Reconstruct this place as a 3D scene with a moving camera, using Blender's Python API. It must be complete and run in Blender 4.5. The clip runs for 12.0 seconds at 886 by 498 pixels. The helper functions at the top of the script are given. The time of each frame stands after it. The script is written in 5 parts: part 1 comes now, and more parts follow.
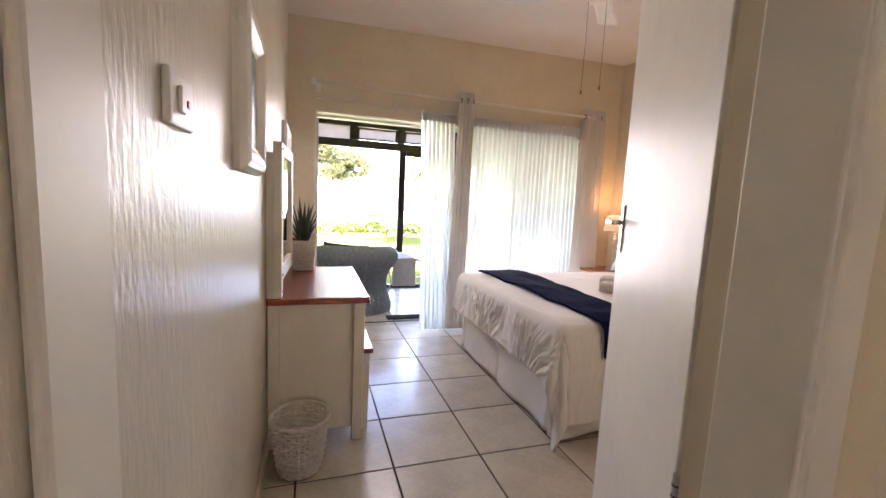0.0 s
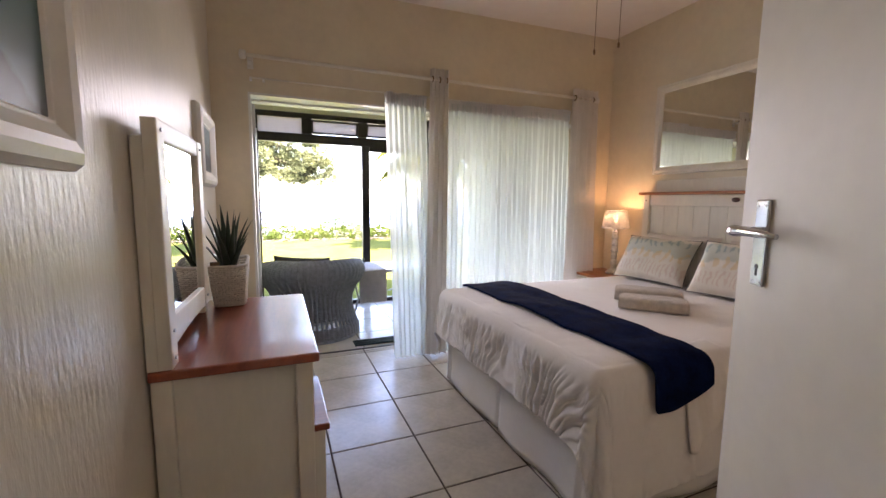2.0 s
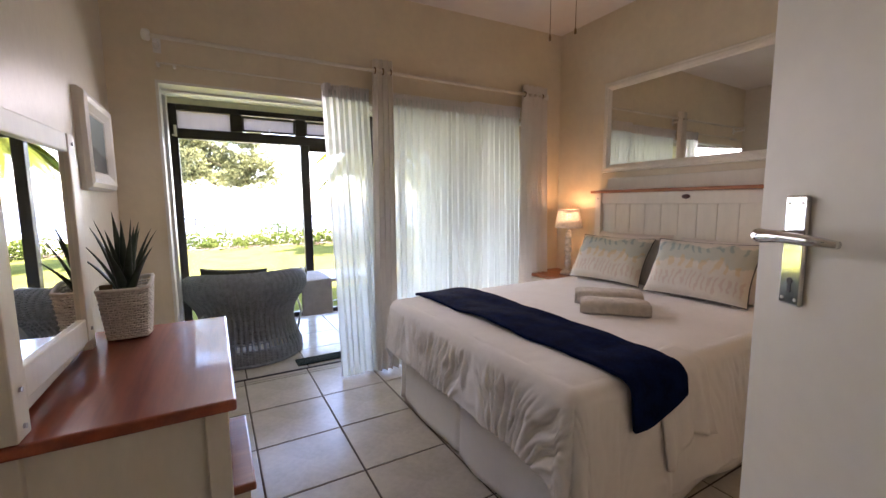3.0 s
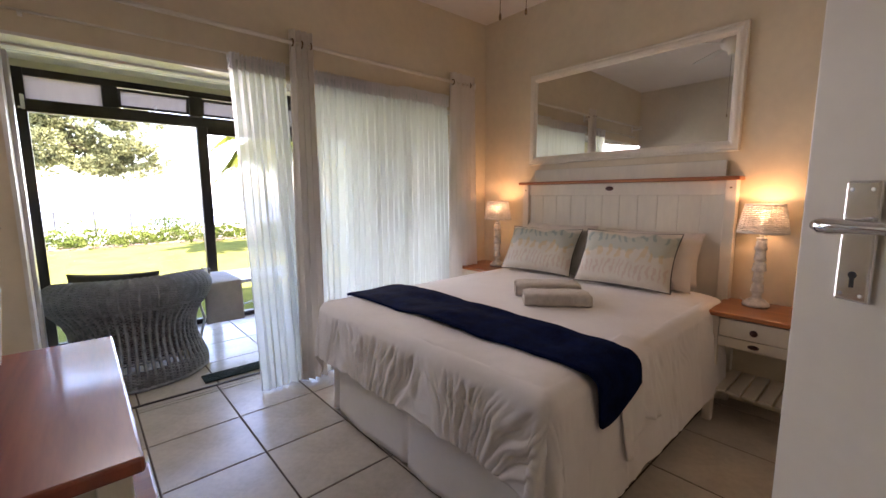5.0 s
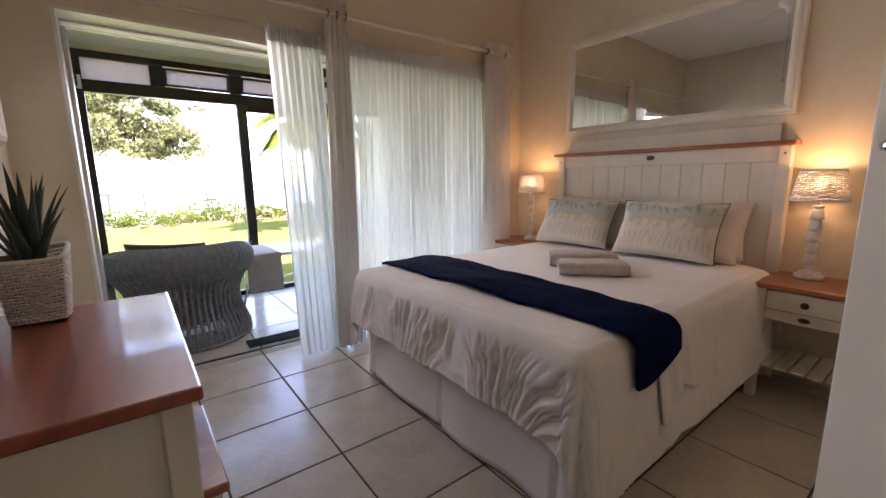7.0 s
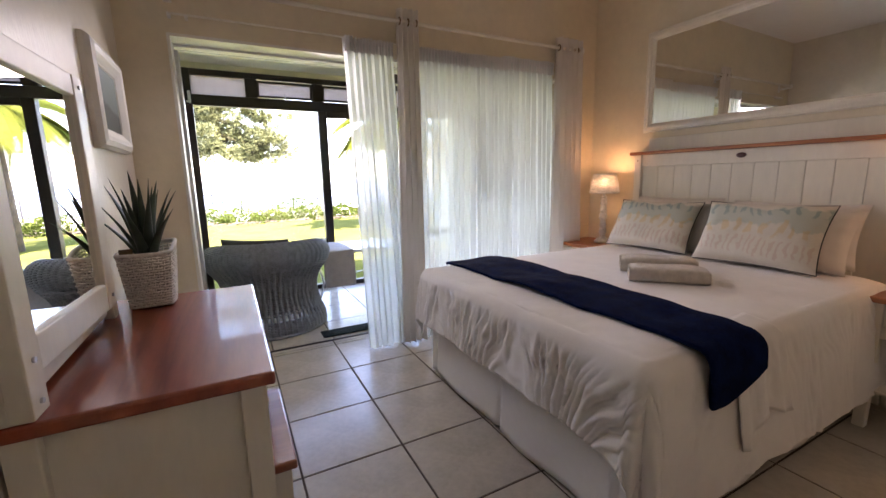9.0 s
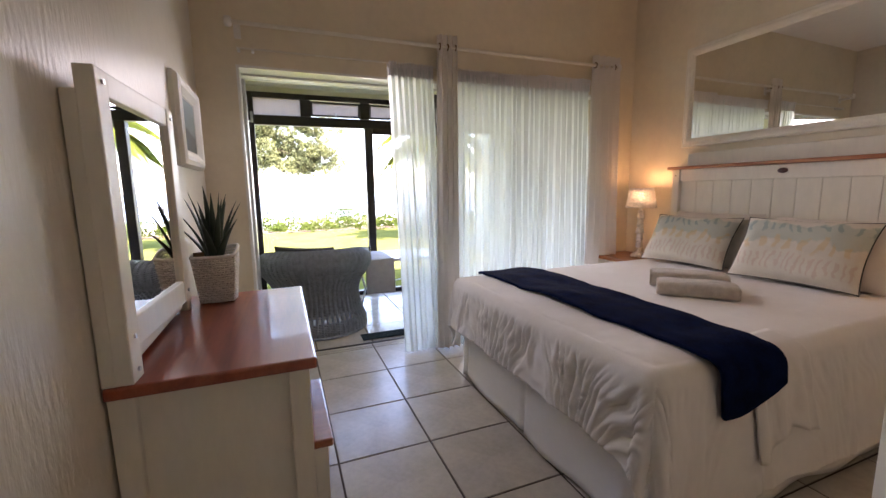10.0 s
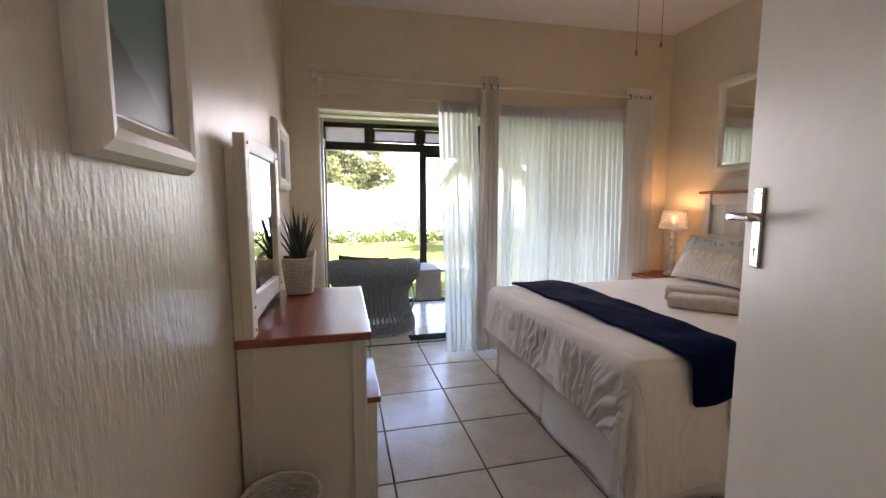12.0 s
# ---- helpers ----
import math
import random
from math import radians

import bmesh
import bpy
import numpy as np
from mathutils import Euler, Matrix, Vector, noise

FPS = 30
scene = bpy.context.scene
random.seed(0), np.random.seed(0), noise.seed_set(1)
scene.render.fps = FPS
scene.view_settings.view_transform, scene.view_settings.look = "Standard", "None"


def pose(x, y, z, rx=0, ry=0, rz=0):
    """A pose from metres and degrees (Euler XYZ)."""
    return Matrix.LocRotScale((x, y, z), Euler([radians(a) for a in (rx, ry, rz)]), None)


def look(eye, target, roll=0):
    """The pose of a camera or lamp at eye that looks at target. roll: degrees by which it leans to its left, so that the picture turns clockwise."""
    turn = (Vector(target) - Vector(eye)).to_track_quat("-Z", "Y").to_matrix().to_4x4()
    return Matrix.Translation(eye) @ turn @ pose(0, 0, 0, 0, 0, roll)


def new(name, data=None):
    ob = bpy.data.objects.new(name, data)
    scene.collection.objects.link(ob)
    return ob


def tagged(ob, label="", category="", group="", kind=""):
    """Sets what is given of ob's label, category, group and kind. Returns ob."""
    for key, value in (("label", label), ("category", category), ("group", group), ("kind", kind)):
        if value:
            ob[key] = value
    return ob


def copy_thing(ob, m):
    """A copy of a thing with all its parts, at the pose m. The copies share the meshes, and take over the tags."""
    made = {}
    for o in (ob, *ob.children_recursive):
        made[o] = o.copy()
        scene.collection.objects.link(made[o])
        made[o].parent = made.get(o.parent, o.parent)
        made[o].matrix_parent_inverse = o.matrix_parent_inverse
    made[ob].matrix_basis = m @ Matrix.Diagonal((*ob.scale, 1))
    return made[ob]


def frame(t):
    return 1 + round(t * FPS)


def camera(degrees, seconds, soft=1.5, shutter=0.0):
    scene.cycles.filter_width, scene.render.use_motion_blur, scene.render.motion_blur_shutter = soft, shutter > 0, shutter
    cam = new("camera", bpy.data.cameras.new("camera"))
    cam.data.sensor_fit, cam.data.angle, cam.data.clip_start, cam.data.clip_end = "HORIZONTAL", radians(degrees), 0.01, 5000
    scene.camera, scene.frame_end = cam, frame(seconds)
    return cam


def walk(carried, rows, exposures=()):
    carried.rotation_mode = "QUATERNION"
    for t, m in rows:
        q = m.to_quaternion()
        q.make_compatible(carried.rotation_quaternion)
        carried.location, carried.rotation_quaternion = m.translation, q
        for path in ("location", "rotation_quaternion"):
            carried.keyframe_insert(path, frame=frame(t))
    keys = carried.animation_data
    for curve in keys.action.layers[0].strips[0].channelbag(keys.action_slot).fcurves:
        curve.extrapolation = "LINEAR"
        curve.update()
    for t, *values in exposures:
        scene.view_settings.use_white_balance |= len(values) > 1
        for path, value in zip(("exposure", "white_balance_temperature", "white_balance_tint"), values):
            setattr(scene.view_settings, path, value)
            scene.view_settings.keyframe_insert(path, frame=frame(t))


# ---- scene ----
cam = camera(94.8, 12.0)
PATH = [
    (0, (-0.847, -2.703, 1.293), (-0.229, -0.815, 1.061), 2.9),
    (0.5, (-0.742, -2.524, 1.303), (-0.146, -0.627, 1.088), 2.2),
    (1, (-0.711, -2.327, 1.308), (-0.08, -0.44, 1.101), 1.7),
    (1.5, (-0.709, -2.15, 1.312), (-0.018, -0.286, 1.094), 1.2),
    (2, (-0.675, -2.039, 1.302), (0.08, -0.201, 1.07), 0.6),
    (2.5, (-0.609, -1.932, 1.303), (0.245, -0.138, 1.073), 0.0),
    (3, (-0.576, -1.825, 1.305), (0.397, -0.092, 1.08), -0.5),
    (5, (-0.607, -1.591, 1.296), (0.714, -0.112, 1.032), -0.3),
    (5.5, (-0.608, -1.59, 1.288), (0.712, -0.116, 0.998), -0.2),
    (6, (-0.61, -1.552, 1.266), (0.683, -0.059, 0.948), -0.2),
    (6.5, (-0.619, -1.544, 1.234), (0.634, -0.022, 0.899), -0.4),
    (7, (-0.631, -1.596, 1.218), (0.564, -0.029, 0.872), -0.7),
    (9, (-0.609, -1.632, 1.231), (0.297, 0.117, 0.886), -1.2),
    (9.5, (-0.594, -1.713, 1.235), (0.219, 0.086, 0.918), -1.1),
    (10, (-0.615, -1.787, 1.245), (0.106, 0.056, 0.959), -0.9),
    (10.5, (-0.641, -1.891, 1.247), (0.008, -0.016, 0.995), -0.7),
    (11, (-0.643, -1.975, 1.267), (-0.072, -0.072, 1.045), -0.4),
    (11.5, (-0.635, -2.092, 1.267), (-0.129, -0.169, 1.054), -0.2),
    (12, (-0.652, -2.213, 1.274), (-0.177, -0.281, 1.065), -0.0),
]
walk(cam, [(t, look(eye, target, roll)) for t, eye, target, roll in PATH],
     [(0.0, 5.3, 6950, 32), (0.5, 5.05, 6900, 32), (1.0, 4.9, 6850, 31), (1.5, 4.8, 6800, 30), (2.5, 4.64, 6750, 30), (5.0, 4.47, 6850, 32), (6.5, 4.41, 6850, 32), (9.0, 4.5, 6800, 31), (12.0, 4.55, 6750, 28)])

# ---- light and exposure ----
world = bpy.data.worlds.new("world")
scene.world = world
world.use_nodes = True
wn = world.node_tree.nodes
sky = wn.new("ShaderNodeTexSky")
sky.sky_type = 'NISHITA'
sky.sun_disc = False
sky.sun_elevation = radians(52)
sky.sun_rotation = radians(150)
wn["Background"].inputs["Strength"].default_value = 0.115
world.node_tree.links.new(sky.outputs[0], wn["Background"].inputs["Color"])

sun = new("sun", bpy.data.lights.new("sun", 'SUN'))
sun.data.energy, sun.data.angle, sun.data.color = 3.0, radians(0.5), (1.0, 0.95, 0.86)
LAMP_WATTS = 0.145
sun.matrix_basis = look((5, -8.7, 12.8), (0, 0, 0))
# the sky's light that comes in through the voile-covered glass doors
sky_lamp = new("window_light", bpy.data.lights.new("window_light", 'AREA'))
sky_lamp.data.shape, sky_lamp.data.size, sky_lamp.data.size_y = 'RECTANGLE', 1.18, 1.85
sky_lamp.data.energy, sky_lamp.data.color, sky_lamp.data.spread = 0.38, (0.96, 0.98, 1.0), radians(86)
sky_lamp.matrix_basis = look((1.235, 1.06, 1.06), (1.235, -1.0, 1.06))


glass_lamp = new("glass_door_light", bpy.data.lights.new("glass_door_light", 'AREA'))
glass_lamp.data.shape, glass_lamp.data.size, glass_lamp.data.size_y = 'RECTANGLE', 1.3, 1.85
glass_lamp.data.energy, glass_lamp.data.color = 0.08, (0.97, 1.0, 0.97)
glass_lamp.matrix_basis = look((1.27, 1.27, 1.05), (1.27, -1.0, 1.05))
# the high sky's light through the upper part of the open doorway
door_lamp = new("doorway_light", bpy.data.lights.new("doorway_light", 'AREA'))
door_lamp.data.shape, door_lamp.data.size, door_lamp.data.size_y = 'RECTANGLE', 0.86, 0.24
door_lamp.data.energy, door_lamp.data.color = 0.3, (0.97, 0.98, 1.0)
door_lamp.matrix_basis = look((-0.34, 1.2, 1.88), (0.25, -0.5, 0.4))


# ---- materials ----
def material(name, color, rough=0.5, metal=0.0, vary=0.12, scale=6.0, stretch=(1, 1, 1), bump=0.0, bump_scale=60.0, bump_stretch=None,
             second=None, coat=0.0, spec=0.5, sheen=0.0, rough_vary=0.1, per_object=0.0):
    """A painted, woven or mineral surface: base colour that varies at two scales, uneven gloss and fine relief."""
    m = bpy.data.materials.new(name)
    m.use_nodes = True
    t = m.node_tree
    b = t.nodes["Principled BSDF"]
    link = t.links.new

    def node(kind, **values):
        n = t.nodes.new(kind)
        for k, v in values.items():
            n.inputs[k].default_value = v
        return n
    co = node("ShaderNodeTexCoord")
    mp = node("ShaderNodeMapping", Scale=stretch)
    link(co.outputs["Object"], mp.inputs["Vector"])
    n1 = node("ShaderNodeTexNoise", Scale=scale, Detail=4.0, Roughness=0.6)
    n2 = node("ShaderNodeTexNoise", Scale=scale * 7.3, Detail=3.0, Roughness=0.6)
    link(mp.outputs[0], n1.inputs["Vector"])
    link(mp.outputs[0], n2.inputs["Vector"])
    add = node("ShaderNodeMath")
    add.operation = 'ADD'
    link(n1.outputs["Fac"], add.inputs[0])
    half = node("ShaderNodeMath")
    half.operation = 'MULTIPLY_ADD'
    half.inputs[1].default_value, half.inputs[2].default_value = 0.5, -0.25
    link(n2.outputs["Fac"], half.inputs[0])
    link(half.outputs[0], add.inputs[1])
    ramp = t.nodes.new("ShaderNodeValToRGB")
    other = second or tuple(c * (1 - 2.2 * vary) for c in color)
    ramp.color_ramp.elements[0].position, ramp.color_ramp.elements[1].position = 0.3, 0.7
    ramp.color_ramp.elements[0].color = (*other, 1)
    ramp.color_ramp.elements[1].color = (*[min(1, c * (1 + 0.5 * vary)) for c in color], 1)
    link(add.outputs[0], ramp.inputs["Fac"])
    out = ramp.outputs["Color"]
    if per_object:
        info = t.nodes.new("ShaderNodeObjectInfo")
        hsv = t.nodes.new("ShaderNodeHueSaturation")
        mr = node("ShaderNodeMapRange")
        mr.inputs["To Min"].default_value, mr.inputs["To Max"].default_value = 1 - per_object, 1 + per_object
        link(info.outputs["Random"], mr.inputs["Value"])
        link(mr.outputs[0], hsv.inputs["Value"])
        link(out, hsv.inputs["Color"])
        out = hsv.outputs["Color"]
    link(out, b.inputs["Base Color"])
    rr = node("ShaderNodeMapRange")
    rr.inputs["To Min"].default_value, rr.inputs["To Max"].default_value = max(0.02, rough - rough_vary), min(1, rough + rough_vary)
    link(n1.outputs["Fac"], rr.inputs["Value"])
    link(rr.outputs[0], b.inputs["Roughness"])
    b.inputs["Metallic"].default_value = metal
    b.inputs["Specular IOR Level"].default_value = spec
    b.inputs["Coat Weight"].default_value = coat
    b.inputs["Coat Roughness"].default_value = 0.12
    b.inputs["Sheen Weight"].default_value = sheen
    if bump:
        mb = node("ShaderNodeMapping", Scale=bump_stretch or stretch)
        link(co.outputs["Object"], mb.inputs["Vector"])
        nb = node("ShaderNodeTexNoise", Scale=bump_scale, Detail=3.0, Roughness=0.55)
        link(mb.outputs[0], nb.inputs["Vector"])
        bp = node("ShaderNodeBump", Strength=bump, Distance=0.004)
        link(nb.outputs["Fac"], bp.inputs["Height"])
        link(bp.outputs[0], b.inputs["Normal"])
    return m


def wood(name, light, dark, along="x", rough=0.3, coat=0.3, rings=9.0):
    """Varnished timber with grain that runs along one axis."""
    m = bpy.data.materials.new(name)
    m.use_nodes = True
    t = m.node_tree
    b, link = t.nodes["Principled BSDF"], t.links.new
    co, mp = t.nodes.new("ShaderNodeTexCoord"), t.nodes.new("ShaderNodeMapping")
    mp.inputs["Scale"].default_value = {"x": (0.35, 3, 3), "y": (3, 0.35, 3), "z": (3, 3, 0.35)}[along]
    link(co.outputs["Object"], mp.inputs["Vector"])
    n = t.nodes.new("ShaderNodeTexNoise")
    n.inputs["Scale"].default_value, n.inputs["Detail"].default_value, n.inputs["Distortion"].default_value = 2.2, 5.0, 0.6
    link(mp.outputs[0], n.inputs["Vector"])
    mul = t.nodes.new("ShaderNodeMath")
    mul.operation = 'MULTIPLY'
    mul.inputs[1].default_value = rings
    link(n.outputs["Fac"], mul.inputs[0])
    fr = t.nodes.new("ShaderNodeMath")
    fr.operation = 'PINGPONG'
    fr.inputs[1].default_value = 1.0
    link(mul.outputs[0], fr.inputs[0])
    fine = t.nodes.new("ShaderNodeTexNoise")
    fine.inputs["Scale"].default_value, fine.inputs["Detail"].default_value = 40.0, 2.0
    link(mp.outputs[0], fine.inputs["Vector"])
    mix = t.nodes.new("ShaderNodeMath")
    mix.operation = 'MULTIPLY_ADD'
    mix.inputs[1].default_value = 0.5
    link(fr.outputs[0], mix.inputs[0])
    hf = t.nodes.new("ShaderNodeMath")
    hf.operation = 'MULTIPLY'
    hf.inputs[1].default_value = 0.5
    link(fine.outputs["Fac"], hf.inputs[0])
    link(hf.outputs[0], mix.inputs[2])
    ramp = t.nodes.new("ShaderNodeValToRGB")
    ramp.color_ramp.elements[0].color, ramp.color_ramp.elements[1].color = (*dark, 1), (*light, 1)
    ramp.color_ramp.elements[0].position, ramp.color_ramp.elements[1].position = 0.1, 0.75
    link(mix.outputs[0], ramp.inputs["Fac"])
    link(ramp.outputs[0], b.inputs["Base Color"])
    b.inputs["Roughness"].default_value = rough
    b.inputs["Coat Weight"].default_value, b.inputs["Coat Roughness"].default_value = coat, 0.09
    bp = t.nodes.new("ShaderNodeBump")
    bp.inputs["Strength"].default_value, bp.inputs["Distance"].default_value = 0.15, 0.002
    link(mix.outputs[0], bp.inputs["Height"])
    link(bp.outputs[0], b.inputs["Normal"])
    return m


def sheer(name, color, clear, lit):
    """Thin cloth: part lets light straight through, part glows when lit from behind, part scatters it back."""
    m = bpy.data.materials.new(name)
    m.use_nodes = True
    t = m.node_tree
    link = t.links.new
    t.nodes.remove(t.nodes["Principled BSDF"])
    out = t.nodes["Material Output"]
    co = t.nodes.new("ShaderNodeTexCoord")
    mp = t.nodes.new("ShaderNodeMapping")
    mp.inputs["Scale"].default_value = (1, 1, 0.15)
    link(co.outputs["Object"], mp.inputs["Vector"])
    n = t.nodes.new("ShaderNodeTexNoise")
    n.inputs["Scale"].default_value, n.inputs["Detail"].default_value = 30.0, 4.0
    link(mp.outputs[0], n.inputs["Vector"])
    ramp = t.nodes.new("ShaderNodeValToRGB")
    ramp.color_ramp.elements[0].color = (*[c * 0.88 for c in color], 1)
    ramp.color_ramp.elements[1].color = (*color, 1)
    link(n.outputs["Fac"], ramp.inputs["Fac"])
    dif, tra, cle = t.nodes.new("ShaderNodeBsdfDiffuse"), t.nodes.new("ShaderNodeBsdfTranslucent"), t.nodes.new("ShaderNodeBsdfTransparent")
    link(ramp.outputs[0], dif.inputs["Color"])
    link(ramp.outputs[0], tra.inputs["Color"])
    a, b = t.nodes.new("ShaderNodeMixShader"), t.nodes.new("ShaderNodeMixShader")
    a.inputs[0].default_value, b.inputs[0].default_value = lit, clear
    link(dif.outputs[0], a.inputs[1])
    link(tra.outputs[0], a.inputs[2])
    link(a.outputs[0], b.inputs[1])
    link(cle.outputs[0], b.inputs[2])
    link(b.outputs[0], out.inputs["Surface"])
    return m


def glass(name, tint=(0.97, 0.99, 0.98)):
    m = bpy.data.materials.new(name)
    m.use_nodes = True
    b = m.node_tree.nodes["Principled BSDF"]
    b.inputs["Base Color"].default_value = (*tint, 1)
    b.inputs["Transmission Weight"].default_value, b.inputs["Roughness"].default_value, b.inputs["IOR"].default_value = 1.0, 0.0, 1.2
    return m


def mirror_glass(name):
    m = bpy.data.materials.new(name)
    m.use_nodes = True
    b = m.node_tree.nodes["Principled BSDF"]
    b.inputs["Base Color"].default_value = (0.86, 0.88, 0.87, 1)
    b.inputs["Metallic"].default_value, b.inputs["Roughness"].default_value = 1.0, 0.01
    return m


def glowing(name, color, strength):
    m = bpy.data.materials.new(name)
    m.use_nodes = True
    b = m.node_tree.nodes["Principled BSDF"]
    b.inputs["Base Color"].default_value = (1, 1, 1, 1)
    b.inputs["Emission Color"].default_value, b.inputs["Emission Strength"].default_value = (*color, 1), strength
    return m


PLASTER = material("cream_enamel_plaster", (0.70, 0.64, 0.54), 0.37, vary=0.04, scale=3, bump=0.75, bump_scale=32, bump_stretch=(2.0, 2.0, 0.5), rough_vary=0.06)
PLASTER_SMOOTH = material("cream_wall_paint", (0.75, 0.66, 0.50), 0.55, vary=0.04, scale=2.5, bump=0.2, bump_scale=30, rough_vary=0.08)
CEILING = material("ceiling_paint", (0.86, 0.80, 0.75), 0.7, vary=0.02, scale=2, bump=0.12, bump_scale=60)
OUTSIDE_WALL = material("exterior_cream_paint", (0.84, 0.80, 0.58), 0.7, vary=0.05, scale=2, bump=0.2, bump_scale=40)
TILE = material("glazed_floor_tile", (0.57, 0.52, 0.44), 0.24, vary=0.08, scale=5, bump=0.08, bump_scale=25, per_object=0.05, rough_vary=0.08)
GROUT = material("dark_grout", (0.085, 0.06, 0.045), 0.9, vary=0.2, scale=20, bump=0.3, bump_scale=200)
WHITE_PAINT = material("cream_painted_wood", (0.78, 0.73, 0.63), 0.42, vary=0.04, scale=5, stretch=(1, 1, 0.3), bump=0.12, bump_scale=60)
DOOR_PAINT = material("door_enamel", (0.82, 0.78, 0.70), 0.42, vary=0.03, scale=2.5, bump=0.03, bump_scale=9, rough_vary=0.04)
WHITE_GLOSS = material("white_paint", (0.8, 0.78, 0.73), 0.4, vary=0.03, scale=5, bump=0.08, bump_scale=70)
REDWOOD = wood("varnished_red_wood", (0.34, 0.075, 0.03), (0.20, 0.036, 0.016), "y", 0.32, 0.65, 8.0)
REDWOOD_X = wood("varnished_red_wood_across", (0.36, 0.10, 0.04), (0.2, 0.05, 0.02), "x", 0.3, 0.4)
ORANGE_WOOD = wood("varnished_pine", (0.42, 0.15, 0.05), (0.27, 0.08, 0.025), "y", 0.33, 0.35)
BRONZE = material("bronze_aluminium", (0.035, 0.028, 0.024), 0.42, metal=0.3, vary=0.1, scale=8)
CHROME = material("chrome", (0.75, 0.75, 0.76), 0.1, metal=1.0, vary=0.03, scale=20, rough_vary=0.05)
BRASS = material("old_brass", (0.25, 0.17, 0.09), 0.35, metal=0.9, vary=0.1, scale=30)
DARK_KNOB = material("dark_wood_knob", (0.07, 0.018, 0.012), 0.35, vary=0.15, scale=30)
DUVET = material("white_cotton", (0.85, 0.83, 0.82), 0.85, vary=0.02, scale=4, bump=0.12, bump_scale=240, sheen=0.2)
SKIRT = material("white_valance_cotton", (0.85, 0.83, 0.81), 0.9, vary=0.02, scale=4, bump=0.15, bump_scale=260, sheen=0.2)
NAVY = material("navy_knit", (0.003, 0.010, 0.052), 0.95, vary=0.25, scale=14, bump=0.5, bump_scale=260, spec=0.05)
TOWEL = material("beige_terry", (0.66, 0.60, 0.53), 0.95, vary=0.08, scale=30, bump=0.9, bump_scale=420, sheen=0.4, spec=0.2)
GREY_COTTON = material("grey_linen", (0.42, 0.41, 0.36), 0.9, vary=0.05, scale=12, bump=0.3, bump_scale=300, spec=0.2)
PIPING = material("black_piping", (0.03, 0.03, 0.035), 0.8, vary=0.1, scale=40)
CURTAIN = sheer("cream_curtain", (0.86, 0.81, 0.75), 0.0, 0.15)
SHEER = sheer("white_voile", (0.92, 0.95, 0.93), 0.15, 0.86)
HEADER = sheer("white_voile_gathered", (0.90, 0.89, 0.88), 0.02, 0.12)
WICKER_WHITE = material("white_wicker", (0.80, 0.77, 0.72), 0.6, vary=0.1, scale=40, bump=0.3, bump_scale=160)
WICKER_GREY = material("grey_wicker", (0.27, 0.29, 0.32), 0.5, vary=0.15, scale=30, bump=0.3, bump_scale=150)
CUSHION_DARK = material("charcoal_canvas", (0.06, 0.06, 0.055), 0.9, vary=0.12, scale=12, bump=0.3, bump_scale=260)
RUNNER = material("grey_table_runner", (0.5, 0.46, 0.45), 0.95, vary=0.06, scale=14, bump=0.4, bump_scale=300)
MAT_GREEN = material("dark_rubber_mat", (0.012, 0.032, 0.034), 0.9, vary=0.25, scale=40, bump=0.8, bump_scale=300)
ALOE = material("aloe_leaf", (0.035, 0.06, 0.035), 0.45, vary=0.2, scale=12, second=(0.015, 0.03, 0.018), bump=0.15, bump_scale=60)
SOIL = material("potting_soil", (0.04, 0.025, 0.015), 0.95, vary=0.3, scale=40, bump=0.8, bump_scale=120)
BLACK = material("black_plastic", (0.012, 0.012, 0.012), 0.5, vary=0.1, scale=20)
STEEL = material("brushed_aluminium", (0.55, 0.55, 0.55), 0.35, metal=1.0, vary=0.05, scale=20)
LAWN = material("lawn_grass", (0.11, 0.115, 0.03), 0.9, vary=0.2, scale=1.6, second=(0.08, 0.09, 0.022), bump=0.8, bump_scale=60, spec=0.0)
WATER = material("pale_sea", (0.12, 0.15, 0.2), 0.35, vary=0.15, scale=0.05, stretch=(0.3, 1, 1), bump=0.5, bump_scale=0.8)
SAND = material("pale_sand", (0.55, 0.50, 0.42), 0.95, vary=0.12, scale=0.4, bump=0.3, bump_scale=5)
LEAF = material("tree_leaf", (0.115, 0.125, 0.055), 0.6, vary=0.25, scale=0.9, second=(0.06, 0.068, 0.032), spec=0.0)
HEDGE = material("hedge_leaf", (0.075, 0.095, 0.022), 0.7, vary=0.25, scale=1.2, second=(0.035, 0.055, 0.012), spec=0.0)
PALM = material("palm_leaf", (0.075, 0.08, 0.012), 0.6, vary=0.2, scale=3, second=(0.035, 0.05, 0.01), spec=0.0)
BARK = material("bark", (0.11, 0.08, 0.055), 0.9, vary=0.2, scale=8, bump=0.8, bump_scale=20)
PANE = glass("window_glass")
PANE_GREY = material("grey_glass_top", (0.35, 0.38, 0.42), 0.08, vary=0.03)
MIRROR = mirror_glass("silvered_glass")
BULB = glowing("lit_bulb", (1.0, 0.62, 0.3), 0.5)


